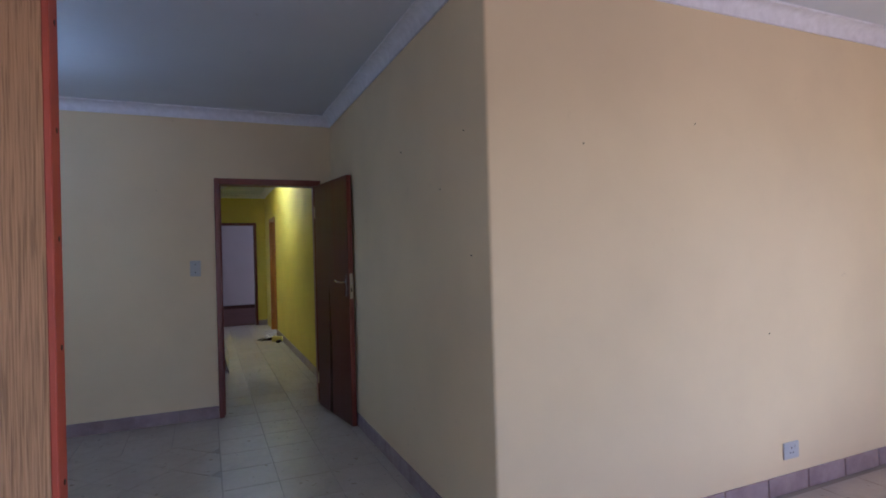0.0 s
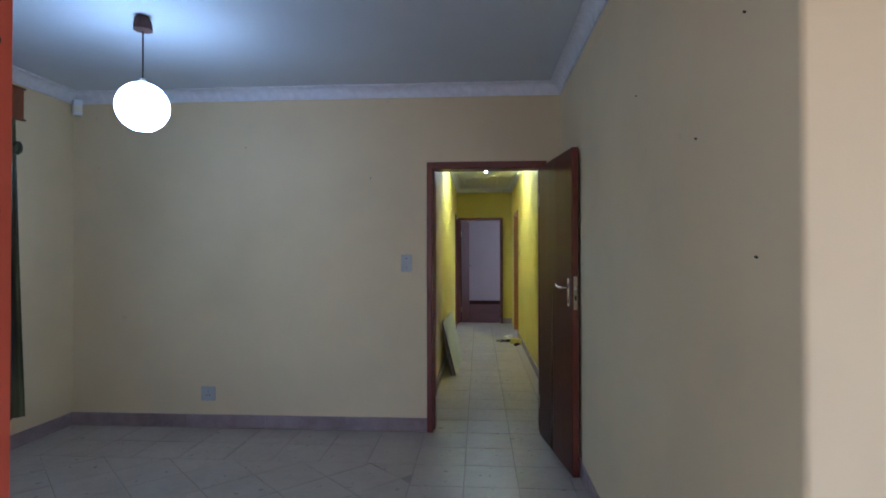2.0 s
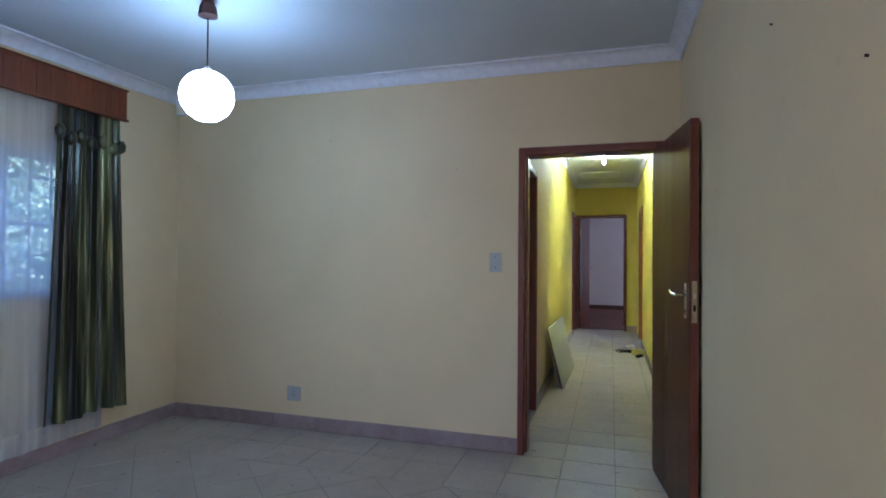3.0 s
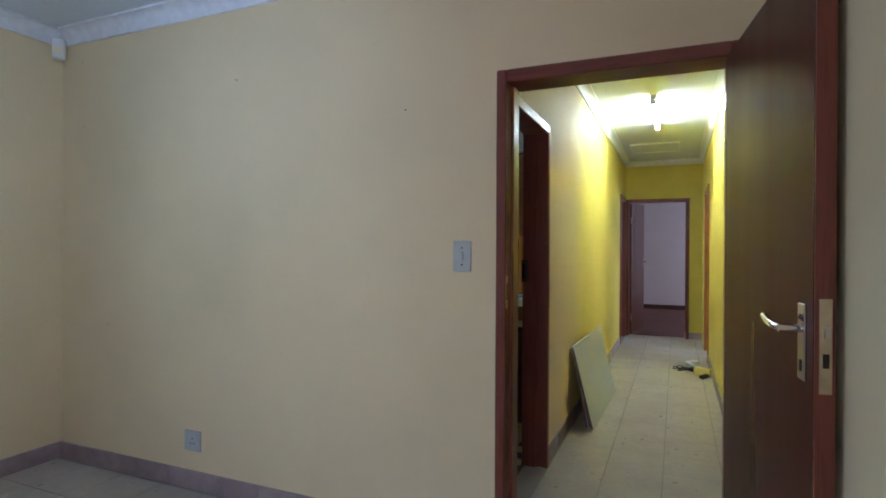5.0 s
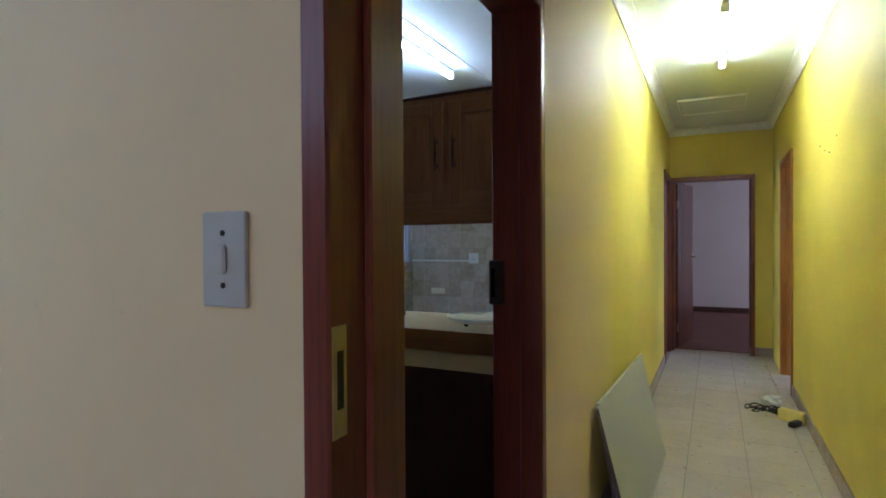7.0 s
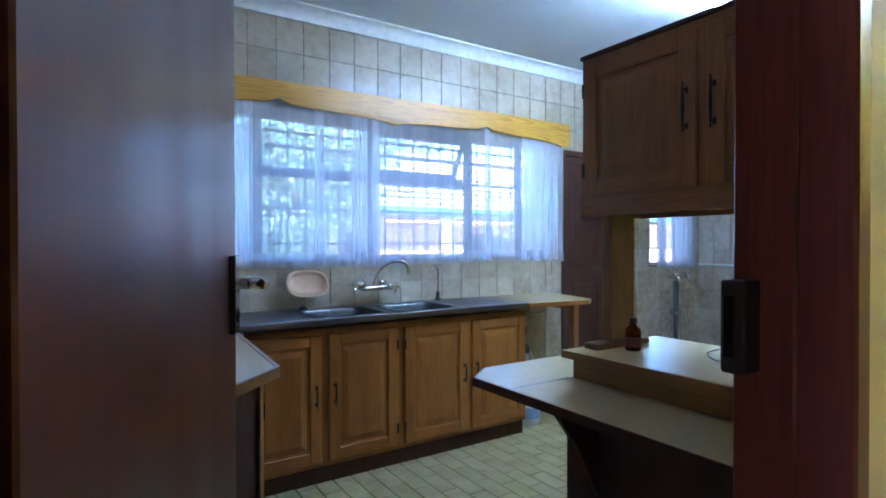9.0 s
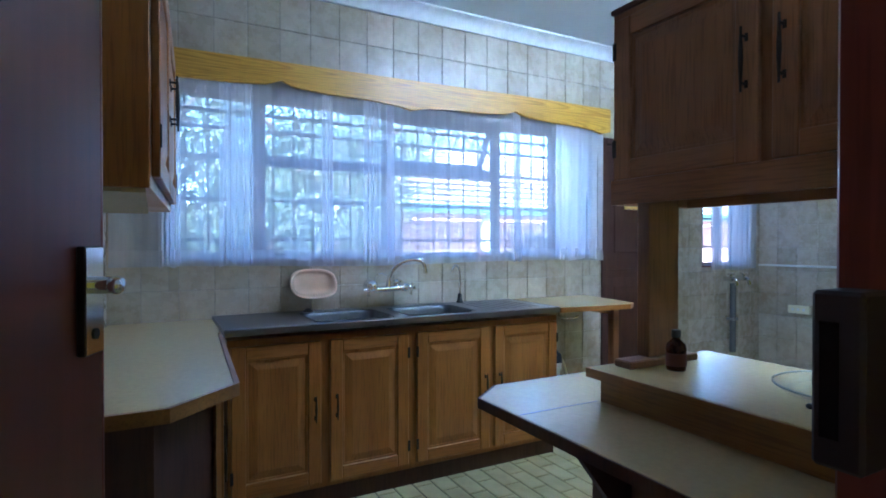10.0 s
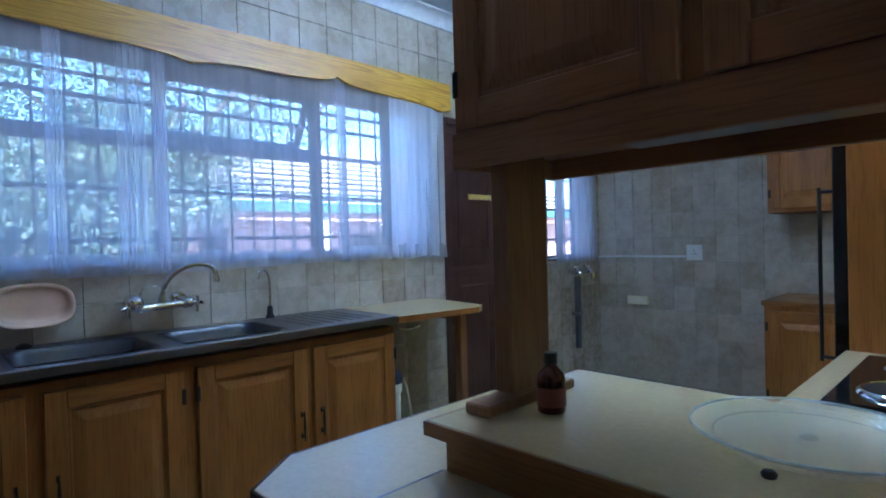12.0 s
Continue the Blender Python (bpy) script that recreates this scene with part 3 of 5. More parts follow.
    part("keyhole", bm_cyl(bmesh.new(), (x, y0 + side * 0.013, z - 0.07), (x, y0 + side * 0.0155, z - 0.07), 0.008), IRON, h)


def door_leaf(name, m, width, label, mat=LEAF_WOOD, height=2.035, handle_z=1.19, plate_mat=CHROME):
    d = posed(name, m, label, "door")
    part("leaf", bm_box(bmesh.new(), (0.0, -0.02, 0.006), (width, 0.02, height), 0.003), mat, d)
    e = width
    part("edge_lipping", boxes(((e, -0.0195, 0.006), (e + 0.006, 0.0195, height)), bevel=0.001), MERANTI, d)
    fp = part("lock_faceplate", boxes(((e + 0.006, -0.012, handle_z - 0.13), (e + 0.009, 0.012, handle_z + 0.07)), bevel=0.001), BRASS, d, "brass lock faceplate")
    part("latch", boxes(((e + 0.009, -0.007, handle_z - 0.012), (e + 0.019, 0.007, handle_z + 0.012)), bevel=0.002), CHROME, fp)
    part("bolt_slot", boxes(((e + 0.009, -0.006, handle_z - 0.075), (e + 0.0105, 0.006, handle_z - 0.045))), IRON, fp)
    for s in (-1, 1):
        if plate_mat is BRONZE:
            box_lever_set(d, width - 0.048, handle_z, s)
        else:
            lever_set(d, width - 0.055, handle_z, s, plate_mat)
    for hz in (0.25, 1.75):
        part("hinge", bm_cyl(bmesh.new(), (-0.004, -0.02, hz - 0.05), (-0.004, -0.02, hz + 0.05), 0.006), BRASS, d)
    return d


door_leaf("door_dining", pose(0.878, -0.038, 0, 0, 0, -82), 0.78, "open dark brown flush door with chrome lever handles", height=1.99, handle_z=1.14)
door_leaf("door_kitchen", pose(-0.158, 0.168, 0, 0, 0, 158.4), 0.80, "open dark brown kitchen door with a lever handle", handle_z=1.22, plate_mat=BRONZE)
door_leaf("door_bedroom", pose(0.045, 6.68, 0, 0, 0, 79), 0.76, "half-open dark brown bedroom door", handle_z=1.1)
door_leaf("door_side", pose(1.19, 4.86, 0, 0, 0, 12), 0.78, "open brown door of the side bedroom", OAK, handle_z=1.1)

# ---- dining room things ----
def plate(name, m, w, h, label, category, kind="switch", mat=SWITCH_GREY):
    """A wall plate lying in its own x-z plane, facing -y."""
    o = posed(name, m, label, category)
    part("cover", bm_box(bmesh.new(), (-w / 2, -0.009, -h / 2), (w / 2, 0, h / 2), 0.003, 2), mat, o)
    if kind == "switch":
        part("rocker", boxes(((-0.008, -0.016, -0.02), (0.008, -0.008, 0.02)), bevel=0.003), mat, o)
        for z in (-0.036, 0.036):
            part("screw", bm_cyl(bmesh.new(), (0, -0.0085, z), (0, -0.0105, z), 0.004, seg=10), IRON, o)
    else:
        for x, z in ((-0.015, -0.012), (0.015, -0.012), (0.0, 0.014)):
            part("pin_hole", bm_cyl(bmesh.new(), (x * 0.8, -0.0085, z), (x * 0.8, -0.0098, z), 0.0045, seg=10), IRON, o)
        part("rocker", boxes(((w * 0.2, -0.013, h * 0.15), (w * 0.34, -0.008, h * 0.34)), bevel=0.002), mat, o)
    return o


plate("light_switch", pose(-0.143, 0, 1.278), 0.082, 0.132, "white rocker light switch on the cream wall", "switch")
plate("wall_socket", pose(-1.70, 0, 0.262), 0.115, 0.11, "white socket low on the cream wall", "socket", "socket")
plate("wall_socket", pose(2.84, -3.06, 0.225), 0.12, 0.09, "white socket low on the living room wall", "socket", "socket")

# pendant
p = thing("pendant_lamp", (-1.395, -1.325, 2.60), "white ribbed glass globe pendant, lit", "lamp")
part("ceiling_rose", bm_lathe(bmesh.new(), [(0, 0), (0.028, 0), (0.042, -0.03), (0.048, -0.075), (0.02, -0.082), (0, -0.082)][::-1], (-1.395, -1.325, CEIL)), DARKWOOD, p, "dark brown turned rose", 40)
part("cord", bm_cyl(bmesh.new(), (-1.395, -1.325, 2.265), (-1.395, -1.325, CEIL - 0.08), 0.004, seg=8), IRON, p)
part("cap", bm_lathe(bmesh.new(), [(0, 0.03), (0.012, 0.03), (0.03, 0.0), (0.045, -0.012), (0, -0.012)], (-1.395, -1.325, 2.262)), WHITE_PLASTIC, p, smooth=40)
prof = []
for i in range(49):
    a = math.pi * i / 48
    rr = 0.132 + 0.0022 * math.cos(i * math.pi)
    prof.append((max(0.0, rr * math.sin(a)), rr * 0.98 * math.cos(a)))
prof = [q for q in prof if not (q[1] < -0.12 and q[0] < 0.05)]
part("globe", bm_lathe(bmesh.new(), prof, (-1.395, -1.325, 2.14), 40), GLOBE_GLOW, p, "glowing white ribbed globe", 80)

# motion sensor in the corner
s = posed("alarm_sensor", pose(-2.735, -0.07, 2.50, 0, 0, 45), "small white alarm sensor in the corner", "sensor")
part("body", bm_box(bmesh.new(), (-0.032, -0.03, -0.06), (0.032, 0.03, 0.06), 0.01, 3), WHITE_PLASTIC, s, smooth=40)
part("lens", bm_box(bmesh.new(), (-0.024, -0.036, -0.04), (0.024, -0.03, 0.005), 0.003), IVORY, s)
part("bracket", bm_cyl(bmesh.new(), (0, 0.028, 0.0), (0, 0.10, 0.02), 0.01), WHITE_PLASTIC, s)


def drape(name, mat, parent, x, y0, y1, z0, z1, depth, folds, seed, gather=0.0, label=""):
    """Hanging cloth in folds along y, fuller towards the hem."""
    rnd = random.Random(seed)
    ph = [rnd.uniform(0, 6.28) for _ in range(4)]
    nu, nv = folds * 12, 16
    bm = bmesh.new()
    g = []
    for j in range(nv + 1):
        v = j / nv
        row = []
        for i in range(nu + 1):
            u = i / nu
            w = math.sin(u * folds * 6.283 + ph[0] + 0.5 * math.sin(3 * v + ph[1])) + 0.45 * math.sin(u * folds * 2.3 * 6.283 + ph[2] + v) + 0.3 * math.sin(u * folds * 0.37 * 6.283 + ph[3])
            amp = depth * (0.45 + 0.55 * v)
            yy = y0 + (y1 - y0) * u + gather * (u - 0.5) * (v - 0.5) * 2
            row.append(bm.verts.new((x + amp * w, yy + 0.3 * depth * math.cos(u * folds * 6.283 + ph[0]), z1 + (z0 - z1) * v + 0.008 * math.sin(u * 9 + ph[2]) * v)))
        g.append(row)
    for a, b in zip(g, g[1:]):
        for i in range(nu):
            bm.faces.new((a[i], a[i + 1], b[i + 1], b[i]))
    return part(name, bm, mat, parent, label, 80)


pl = thing("pelmet", (-2.78, -1.6, 2.33), "red-brown stained timber pelmet over the window", "pelmet")
rnd = random.Random(77)
yy = -3.0
while yy < -0.62:
    w = min(rnd.uniform(0.085, 0.105), -0.61 - yy)
    part("board", bm_box(bmesh.new(), (-2.72 + rnd.uniform(0, 0.0012), yy + 0.0006, 2.275), (-2.70, yy + w - 0.0006, 2.474), 0.0012), PELMET, pl)
    yy += w
part("end_board", bm_box(bmesh.new(), (-2.814, -0.63, 2.275), (-2.7205, -0.612, 2.474), 0.003), PELMET, pl)
part("top_board", bm_box(bmesh.new(), (-2.814, -3.0, 2.4745), (-2.690, -0.600, 2.486), 0.003), PELMET, pl)
part("bottom_bead", bm_box(bmesh.new(), (-2.724, -3.0, 2.262), (-2.690, -0.600, 2.2745), 0.003), PELMET, pl)
cu = thing("curtain", (-2.73, -0.75, 0.25), "dark green satin curtain with a knotted heading", "curtain")
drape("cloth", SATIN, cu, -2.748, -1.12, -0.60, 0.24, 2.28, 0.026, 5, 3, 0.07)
rnd = random.Random(19)
for i in range(7):
    yy = -1.085 + i * 0.076 + rnd.uniform(-0.01, 0.01)
    bm = bmesh.new()
    bmesh.ops.create_uvsphere(bm, u_segments=18, v_segments=12, radius=1.0)
    for v in bm.verts:
        a = math.atan2(v.co.z, v.co.y)
        k = 1 + 0.10 * math.sin(7 * a + i) * (1 - abs(v.co.x))
        v.co = Vector((-2.722 + 0.022 * v.co.x, yy + 0.034 * k * v.co.y, 2.10 - 0.03 * (i % 2) - 0.004 * i + 0.046 * k * v.co.z))
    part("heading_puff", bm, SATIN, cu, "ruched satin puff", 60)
nc = thing("lace_curtain", (-2.745, -1.7, 0.12), "sheer white lace curtain with a patterned hem", "curtain")
drape("net", LACE, nc, -2.775, -2.9, -0.72, 0.12, 2.36, 0.008, 14, 5)
drape("hem", HEM, nc, -2.769, -2.9, -0.72, 0.115, 0.24, 0.008, 14, 5, label="lace hem band")


def steel_window(name, x, y0, y1, z0, z1, mullions, transoms, bars_y, bars_z, label, inside=0.03, mat=WINDOW_STEEL, bar_mat=BAR_BACKLIT):
    """A steel casement in the wall on x: frame, mullions, panes, sill and burglar bars."""
    w = thing(name, (x, (y0 + y1) / 2, z0), label, "window")
    w["kind"] = "structure"
    t = 0.022
    part("window_frame", boxes(((x - t, y0, z0), (x + t, y0 + 0.035, z1)), ((x - t, y1 - 0.035, z0), (x + t, y1, z1)), ((x - t, y0 + 0.035, z0), (x + t, y1 - 0.035, z0 + 0.035)), ((x - t, y0 + 0.035, z1 - 0.035), (x + t, y1 - 0.035, z1)), bevel=0.004), mat, w)
    for yy, wd in mullions:
        part("mullion", boxes(((x - t - 0.002, yy - wd / 2, z0 + 0.03), (x + t + 0.002, yy + wd / 2, z1 - 0.03)), bevel=0.004), mat, w)
    for a, b, zz in transoms:
        part("transom", boxes(((x - t - 0.004, a, zz - 0.03), (x + t + 0.004, b, zz + 0.03)), bevel=0.004), mat, w)
    part("pane", boxes(((x - 0.003, y0 + 0.02, z0 + 0.02), (x + 0.003, y1 - 0.02, z1 - 0.02))), PANE, w).visible_shadow = False
    part("window_sill", boxes(((x + 0.02, y0, z0 - 0.004), (x + 0.12, y1, z0 + 0.012)), bevel=0.003), MERANTI_H, w)
    xb = x + inside
    gr = part("burglar_bars", boxes(((xb - 0.003, y0 + 0.01, z0 + 0.02), (xb + 0.003, y0 + 0.025, z1 - 0.02)), ((xb - 0.003, y1 - 0.025, z0 + 0.02), (xb + 0.003, y1 - 0.01, z1 - 0.02))), bar_mat, w)
    for yy in bars_y:
        part("bar", bm_cyl(bmesh.new(), (xb, yy, z0 + 0.01), (xb, yy, z1 - 0.01), 0.006, seg=8), bar_mat, gr)
    for zz in bars_z:
        part("bar", boxes(((xb - 0.004, y0 + 0.02, zz - 0.009), (xb + 0.004, y1 - 0.02, zz + 0.009))), bar_mat, gr)
    return w


steel_window("window_dining", -2.92, -2.7, -0.88, 1.05, 1.95, [(-1.3, 0.05), (-2.1, 0.05)], [], [-2.55 + 0.14 * i for i in range(12)], [1.2, 1.5, 1.8], "steel dining room window with burglar bars", mat=BAR_WHITE, bar_mat=BAR_WHITE)

# red jamb lining at the opening
j = thing("jamb_lining", (-0.435, -3.26, 0), "red painted timber lining of a removed door, with screw holes", "door frame")
j["kind"] = "structure"
part("board", bm_box(bmesh.new(), (-0.444, -3.308, 0), (-0.427, -3.210, 2.62), 0.003), RED_PAINT, j)
for z in (0.75, 1.12, 1.42, 1.72, 2.02):
    part("screw_hole", bm_cyl(bmesh.new(), (-0.428, -3.245, z), (-0.4255, -3.245, z), 0.008, seg=10), IRON, j)


# ---- corridor things ----
def tube_light(name, x, y0, y1, top, mat, label):
    f = thing(name, (x, (y0 + y1) / 2, top), label, "lamp")
    part("batten", boxes(((x - 0.022, y0, top - 0.035), (x + 0.022, y1, top)), bevel=0.004), WHITE_PLASTIC, f)
    for yy in (y0 + 0.01, y1 - 0.01):
        part("lamp_holder", boxes(((x - 0.022, yy - 0.012, top - 0.085), (x + 0.022, yy + 0.012, top - 0.036)), bevel=0.006), WHITE_PLASTIC, f)
    part("tube", bm_cyl(bmesh.new(), (x, y0 + 0.025, top - 0.062), (x, y1 - 0.025, top - 0.062), 0.0175), mat, f, "glowing fluorescent tube", 40)


tube_light("fluorescent_lamp", 0.515, 2.80, 3.90, CEIL, TUBE_GLOW, "lit fluorescent batten on the corridor ceiling")
tr = thing("ceiling_hatch", (0.43, 5.4, CEIL), "white ceiling trap door with a loose trim", "hatch")
part("panel", boxes(((0.17, 5.06, CEIL - 0.012), (0.72, 5.66, CEIL - 0.002)), bevel=0.003), WHITE_CEIL, tr)
part("trim", boxes(((0.15, 5.04, CEIL - 0.02), (0.17, 5.68, CEIL)), ((0.72, 5.04, CEIL - 0.02), (0.74, 5.68, CEIL)), ((0.17, 5.04, CEIL - 0.02), (0.72, 5.06, CEIL)), ((0.17, 5.66, CEIL - 0.02), (0.72, 5.68, CEIL)), bevel=0.002), CORNICE, tr)

# ceiling boards leaning on the wall
for k, (dx, dy) in enumerate(((0.0, 0.0), (0.02, 0.02), (0.042, -0.02))):
    bm = bmesh.new()
    L, Hh, T = 1.22 - 0.03 * k, 0.60, 0.014
    bm_box(bm, (0, 0, 0), (T, L, Hh), 0.0015)
    lean = math.degrees(math.asin((0.105 + dx) / Hh))
    b = posed("ceiling_board", pose(0.105 + dx, 1.86 + dy, 0.004, 0, -lean, -2), "white ceiling board leaning on the yellow wall", "board", "boards leaning in the corridor")
    part("sheet", bm, BOARD, b)
    part("taped_edge", boxes(((0.0005, -0.0015, 0.01), (T - 0.0005, 0.0, Hh - 0.01))), BOARD_EDGE, b, "dark taped edge")

# yellow drill with its cable
DRILL_YELLOW = plain("tool_yellow", (0.72, 0.60, 0.14), 0.4)
dr = posed("power_drill", pose(0.955, 4.05, 0.05, 0, 0, 150), "yellow and black power drill lying on the floor", "drill")
part("body", bm_box(bmesh.new(), (-0.10, -0.035, -0.048), (0.08, 0.035, 0.04), 0.018, 3), DRILL_YELLOW, dr, smooth=50)
part("chuck", bm_cyl(bmesh.new(), (0.08, 0, 0.0), (0.15, 0, 0.0), 0.024, 0.015), IRON, dr)
part("grip", bm_box(bmesh.new(), (-0.09, 0.03, -0.048), (-0.04, 0.15, -0.01), 0.012, 2), IRON, dr, smooth=50)
cb = thing("cable", (0.85, 4.3, 0), "tangled dark cable on the floor tiles", "cable")
rnd = random.Random(4)
for cx, cy, r in ((0.80, 4.30, 0.075), (0.745, 4.27, 0.055), (0.84, 4.25, 0.05)):
    part("loop", bm_tube(bmesh.new(), [(cx + r * 1.25 * math.cos(i * 0.42), cy + r * math.sin(i * 0.42) * (0.9 + 0.2 * rnd.random()), 0.006 + 0.022 * abs(math.sin(i * 0.7 + cx * 9))) for i in range(17)], 0.0045, 6), IRON, cb, smooth=60)
part("lead", bm_tube(bmesh.new(), [(0.95 - 0.02 * i + 0.05 * math.sin(i * 1.9), 4.25 + 0.09 * math.sin(i * 1.1) + 0.03 * rnd.random(), 0.008 + 0.006 * (i % 3)) for i in range(12)], 0.005, 6), IRON, cb)
bg = thing("plastic_bag", (0.88, 4.45, 0), "crumpled clear plastic bag on the floor", "bag")
bm = bmesh.new()
bmesh.ops.create_icosphere(bm, subdivisions=3, radius=0.075)
for v in bm.verts:
    v.co *= 0.8 + 0.5 * noise.noise(v.co * 22)
    v.co = Vector((0.88 + v.co.x * 1.2, 4.45 + v.co.y, max(0.001, 0.04 + v.co.z * 0.7)))
part("film", bm, WHITE_PLASTIC, bg)

# bedroom skirting
structure("baseboard_bedroom", boxes(((-1.1, 10.585, 0.006), (4.0, 10.6, 0.10))), DARKWOOD, "dark timber skirting of the bedroom", "skirting")


# ---- kitchen things ----
def panel_door(parent, w, h, mat=OAK, rail=OAK_H, m=None, handle="right", label=""):
    """A raised-panel cabinet door in its own plane: x across, z up, facing -y; placed by m inside its cabinet."""
    d = new("door", None)
    d.empty_display_size = 0.05
    d.parent = parent
    d.matrix_basis = m
    st = 0.062
    for x0 in (0, w - st):
        part("stile", boxes(((x0, -0.02, 0), (x0 + st, 0, h)), bevel=0.003), mat, d)
    for z0 in (0, h - st):
        part("rail", boxes(((st, -0.0195, z0), (w - st, -0.0005, z0 + st)), bevel=0.003), rail, d)
    bm = bmesh.new()
    x0, x1, z0, z1 = st, w - st, st, h - st
    lv = []
    for ins, yy in ((0, -0.008), (0.008, -0.009), (0.012, -0.007), (0.045, -0.0165), (0.05, -0.0175)):
        lv.append([bm.verts.new(c) for c in ((x0 + ins, yy, z0 + ins), (x1 - ins, yy, z0 + ins), (x1 - ins, yy, z1 - ins), (x0 + ins, yy, z1 - ins))])
    for a, b in zip(lv, lv[1:]):
        for i in range(4):
            bm.faces.new((a[i], a[(i + 1) % 4], b[(i + 1) % 4], b[i]))
    bm.faces.new(lv[-1])
    bmesh.ops.recalc_face_normals(bm, faces=bm.faces)
    if lv:
        part("panel", bm, mat, d)
    return d


def pull(parent, x, z, length=0.12):
    """A thin black iron bar handle on a door, at x, z of the door."""
    bm = bm_cyl(bmesh.new(), (x, -0.043, z - length / 2), (x, -0.043, z + length / 2), 0.0032, seg=8)
    for zz in (z - length * 0.36, z + length * 0.36):
        bm_cyl(bm, (x, -0.019, zz), (x, -0.043, zz), 0.0038, seg=8)
        bm_cyl(bm, (x, -0.0195, zz - 0.01), (x, -0.0195, zz + 0.01), 0.005, seg=8)
    for q in (-1, 1):
        bm_cyl(bm, (x, -0.043, z), (x, -0.043, z + q * length / 2), 0.0062, 0.0026, seg=8)
    part("handle", bm, IRON, parent, "thin black iron handle", 50)


def hinge(parent, x, z):
    part("hinge", boxes(((x - 0.007, -0.0235, z - 0.028), (x + 0.007, -0.0195, z + 0.028)), bevel=0.001), IRON, parent)


def cabinet(name, m, w, depth, h, doors, label, kick=0.10, category="cabinet", handle_low=False, z_top_gap=0.03, mat=OAK, rail=OAK_H):
    """A cabinet in its own measures: x across, front at y=0 facing -y, body behind it. doors: (x0, x1, side of the handle)."""
    c = posed(name, m, label, category)
    bm = boxes(((0, 0.0, kick), (w, depth, h)), bevel=0.002)
    part("body", bm, mat, c)
    if kick:
        part("plinth", boxes(((0, 0.03, 0), (w - 0.0, depth, kick))), DARKWOOD, c, "dark recessed plinth")
    for x0, x1, side in doors:
        d = panel_door(c, x1 - x0, h - kick - z_top_gap - 0.03, mat, rail, m=pose(x0, -0.001, kick + 0.03))
        dh, dw = h - kick - z_top_gap - 0.03, x1 - x0
        hx = dw - 0.03 if side == "right" else 0.03
        pull(d, hx, dh * (0.53 if not handle_low else 0.5), 0.165 if handle_low else 0.125)
        for hz in (0.1, dh - 0.1):
            hinge(d, 0.0 if side == "right" else dw, hz)
    return c


# sink unit: x runs along the window wall
cabinet("sink_cabinet", pose(-2.505, 0.84, 0, 0, 0, 90), 1.875, 0.45, 0.845, [(0.015, 0.42, "right"), (0.465, 0.88, "left"), (0.93, 1.38, "right"), (1.415, 1.86, "left")], "oak sink cabinet with four raised-panel doors", kick=0.10)

# steel sink top with two bowls
sk = thing("kitchen_sink", (-2.73, 1.76, 0.86), "double bowl stainless steel sink top", "sink")


def sink_sheet():
    """The steel sheet: a grid of strips round two rounded bowls."""
    bm = bmesh.new()
    x0, x1, y0, y1, z = -2.996, -2.462, 0.822, 2.70, 0.900
    bowls = [(-2.86, -2.52, 1.24, 1.66), (-2.86, -2.52, 1.74, 2.16)]
    ys = sorted({y0, y1, *[v for b in bowls for v in b[2:]]})
    xs = [x0, -2.86, -2.52, x1]
    for i in range(3):
        for k in range(len(ys) - 1):
            if i == 1 and any(abs(ys[k] - b[2]) < 1e-6 for b in bowls):
                continue
            bm.faces.new([bm.verts.new(c) for c in ((xs[i], ys[k], z), (xs[i + 1], ys[k], z), (xs[i + 1], ys[k + 1], z), (xs[i], ys[k + 1], z))])
    bmesh.ops.remove_doubles(bm, verts=bm.verts, dist=1e-5)
    bm_box(bm, (x1 - 0.004, y0, z - 0.032), (x1 + 0.012, y1, z + 0.003), 0.006, 2)
    bm_box(bm, (x0, y0, z - 0.032), (x1 - 0.004, y0 + 0.006, z + 0.002), 0.002)
    bm_box(bm, (x0, y1 - 0.006, z - 0.032), (x1 - 0.004, y1, z + 0.002), 0.002)
    return bm


part("top_sheet", sink_sheet(), STEEL, sk)
for k in range(7):
    part("drainer_rib", boxes(((-2.90, 2.27 + k * 0.055, 0.899), (-2.54, 2.284 + k * 0.055, 0.903)), bevel=0.0015), STEEL, sk)
for b0, b1 in ((1.24, 1.66), (1.74, 2.16)):
    bm = bmesh.new()
    rings = []

    def loop(xa, xb, ya, yb, r, z):
        out = []
        for cx, cy, a0 in ((xb - r, yb - r, 0), (xa + r, yb - r, 90), (xa + r, ya + r, 180), (xb - r, ya + r, 270)):
            for k in range(6):
                a = radians(a0 + k * 18)
                out.append(bm.verts.new((cx + r * math.cos(a), cy + r * math.sin(a), z)))
        return out

    rings.append(loop(-2.865, -2.515, b0 - 0.005, b1 + 0.005, 0.03, 0.904))
    rings.append(loop(-2.855, -2.525, b0 + 0.005, b1 - 0.005, 0.05, 0.903))
    rings.append(loop(-2.845, -2.535, b0 + 0.015, b1 - 0.015, 0.06, 0.885))
    rings.append(loop(-2.835, -2.545, b0 + 0.025, b1 - 0.025, 0.06, 0.77))
    rings.append(loop(-2.81, -2.57, b0 + 0.05, b1 - 0.05, 0.06, 0.752))
    for a, b in zip(rings, rings[1:]):
        for k in range(24):
            bm.faces.new((a[k], a[(k + 1) % 24], b[(k + 1) % 24], b[k]))
    bm.faces.new(rings[-1])
    part("bowl", bm, SHADED_BOWL_STEEL, sk, smooth=50)
    part("waste", bm_cyl(bmesh.new(), (-2.69, (b0 + b1) / 2, 0.750), (-2.69, (b0 + b1) / 2, 0.755), 0.035), CHROME, sk)
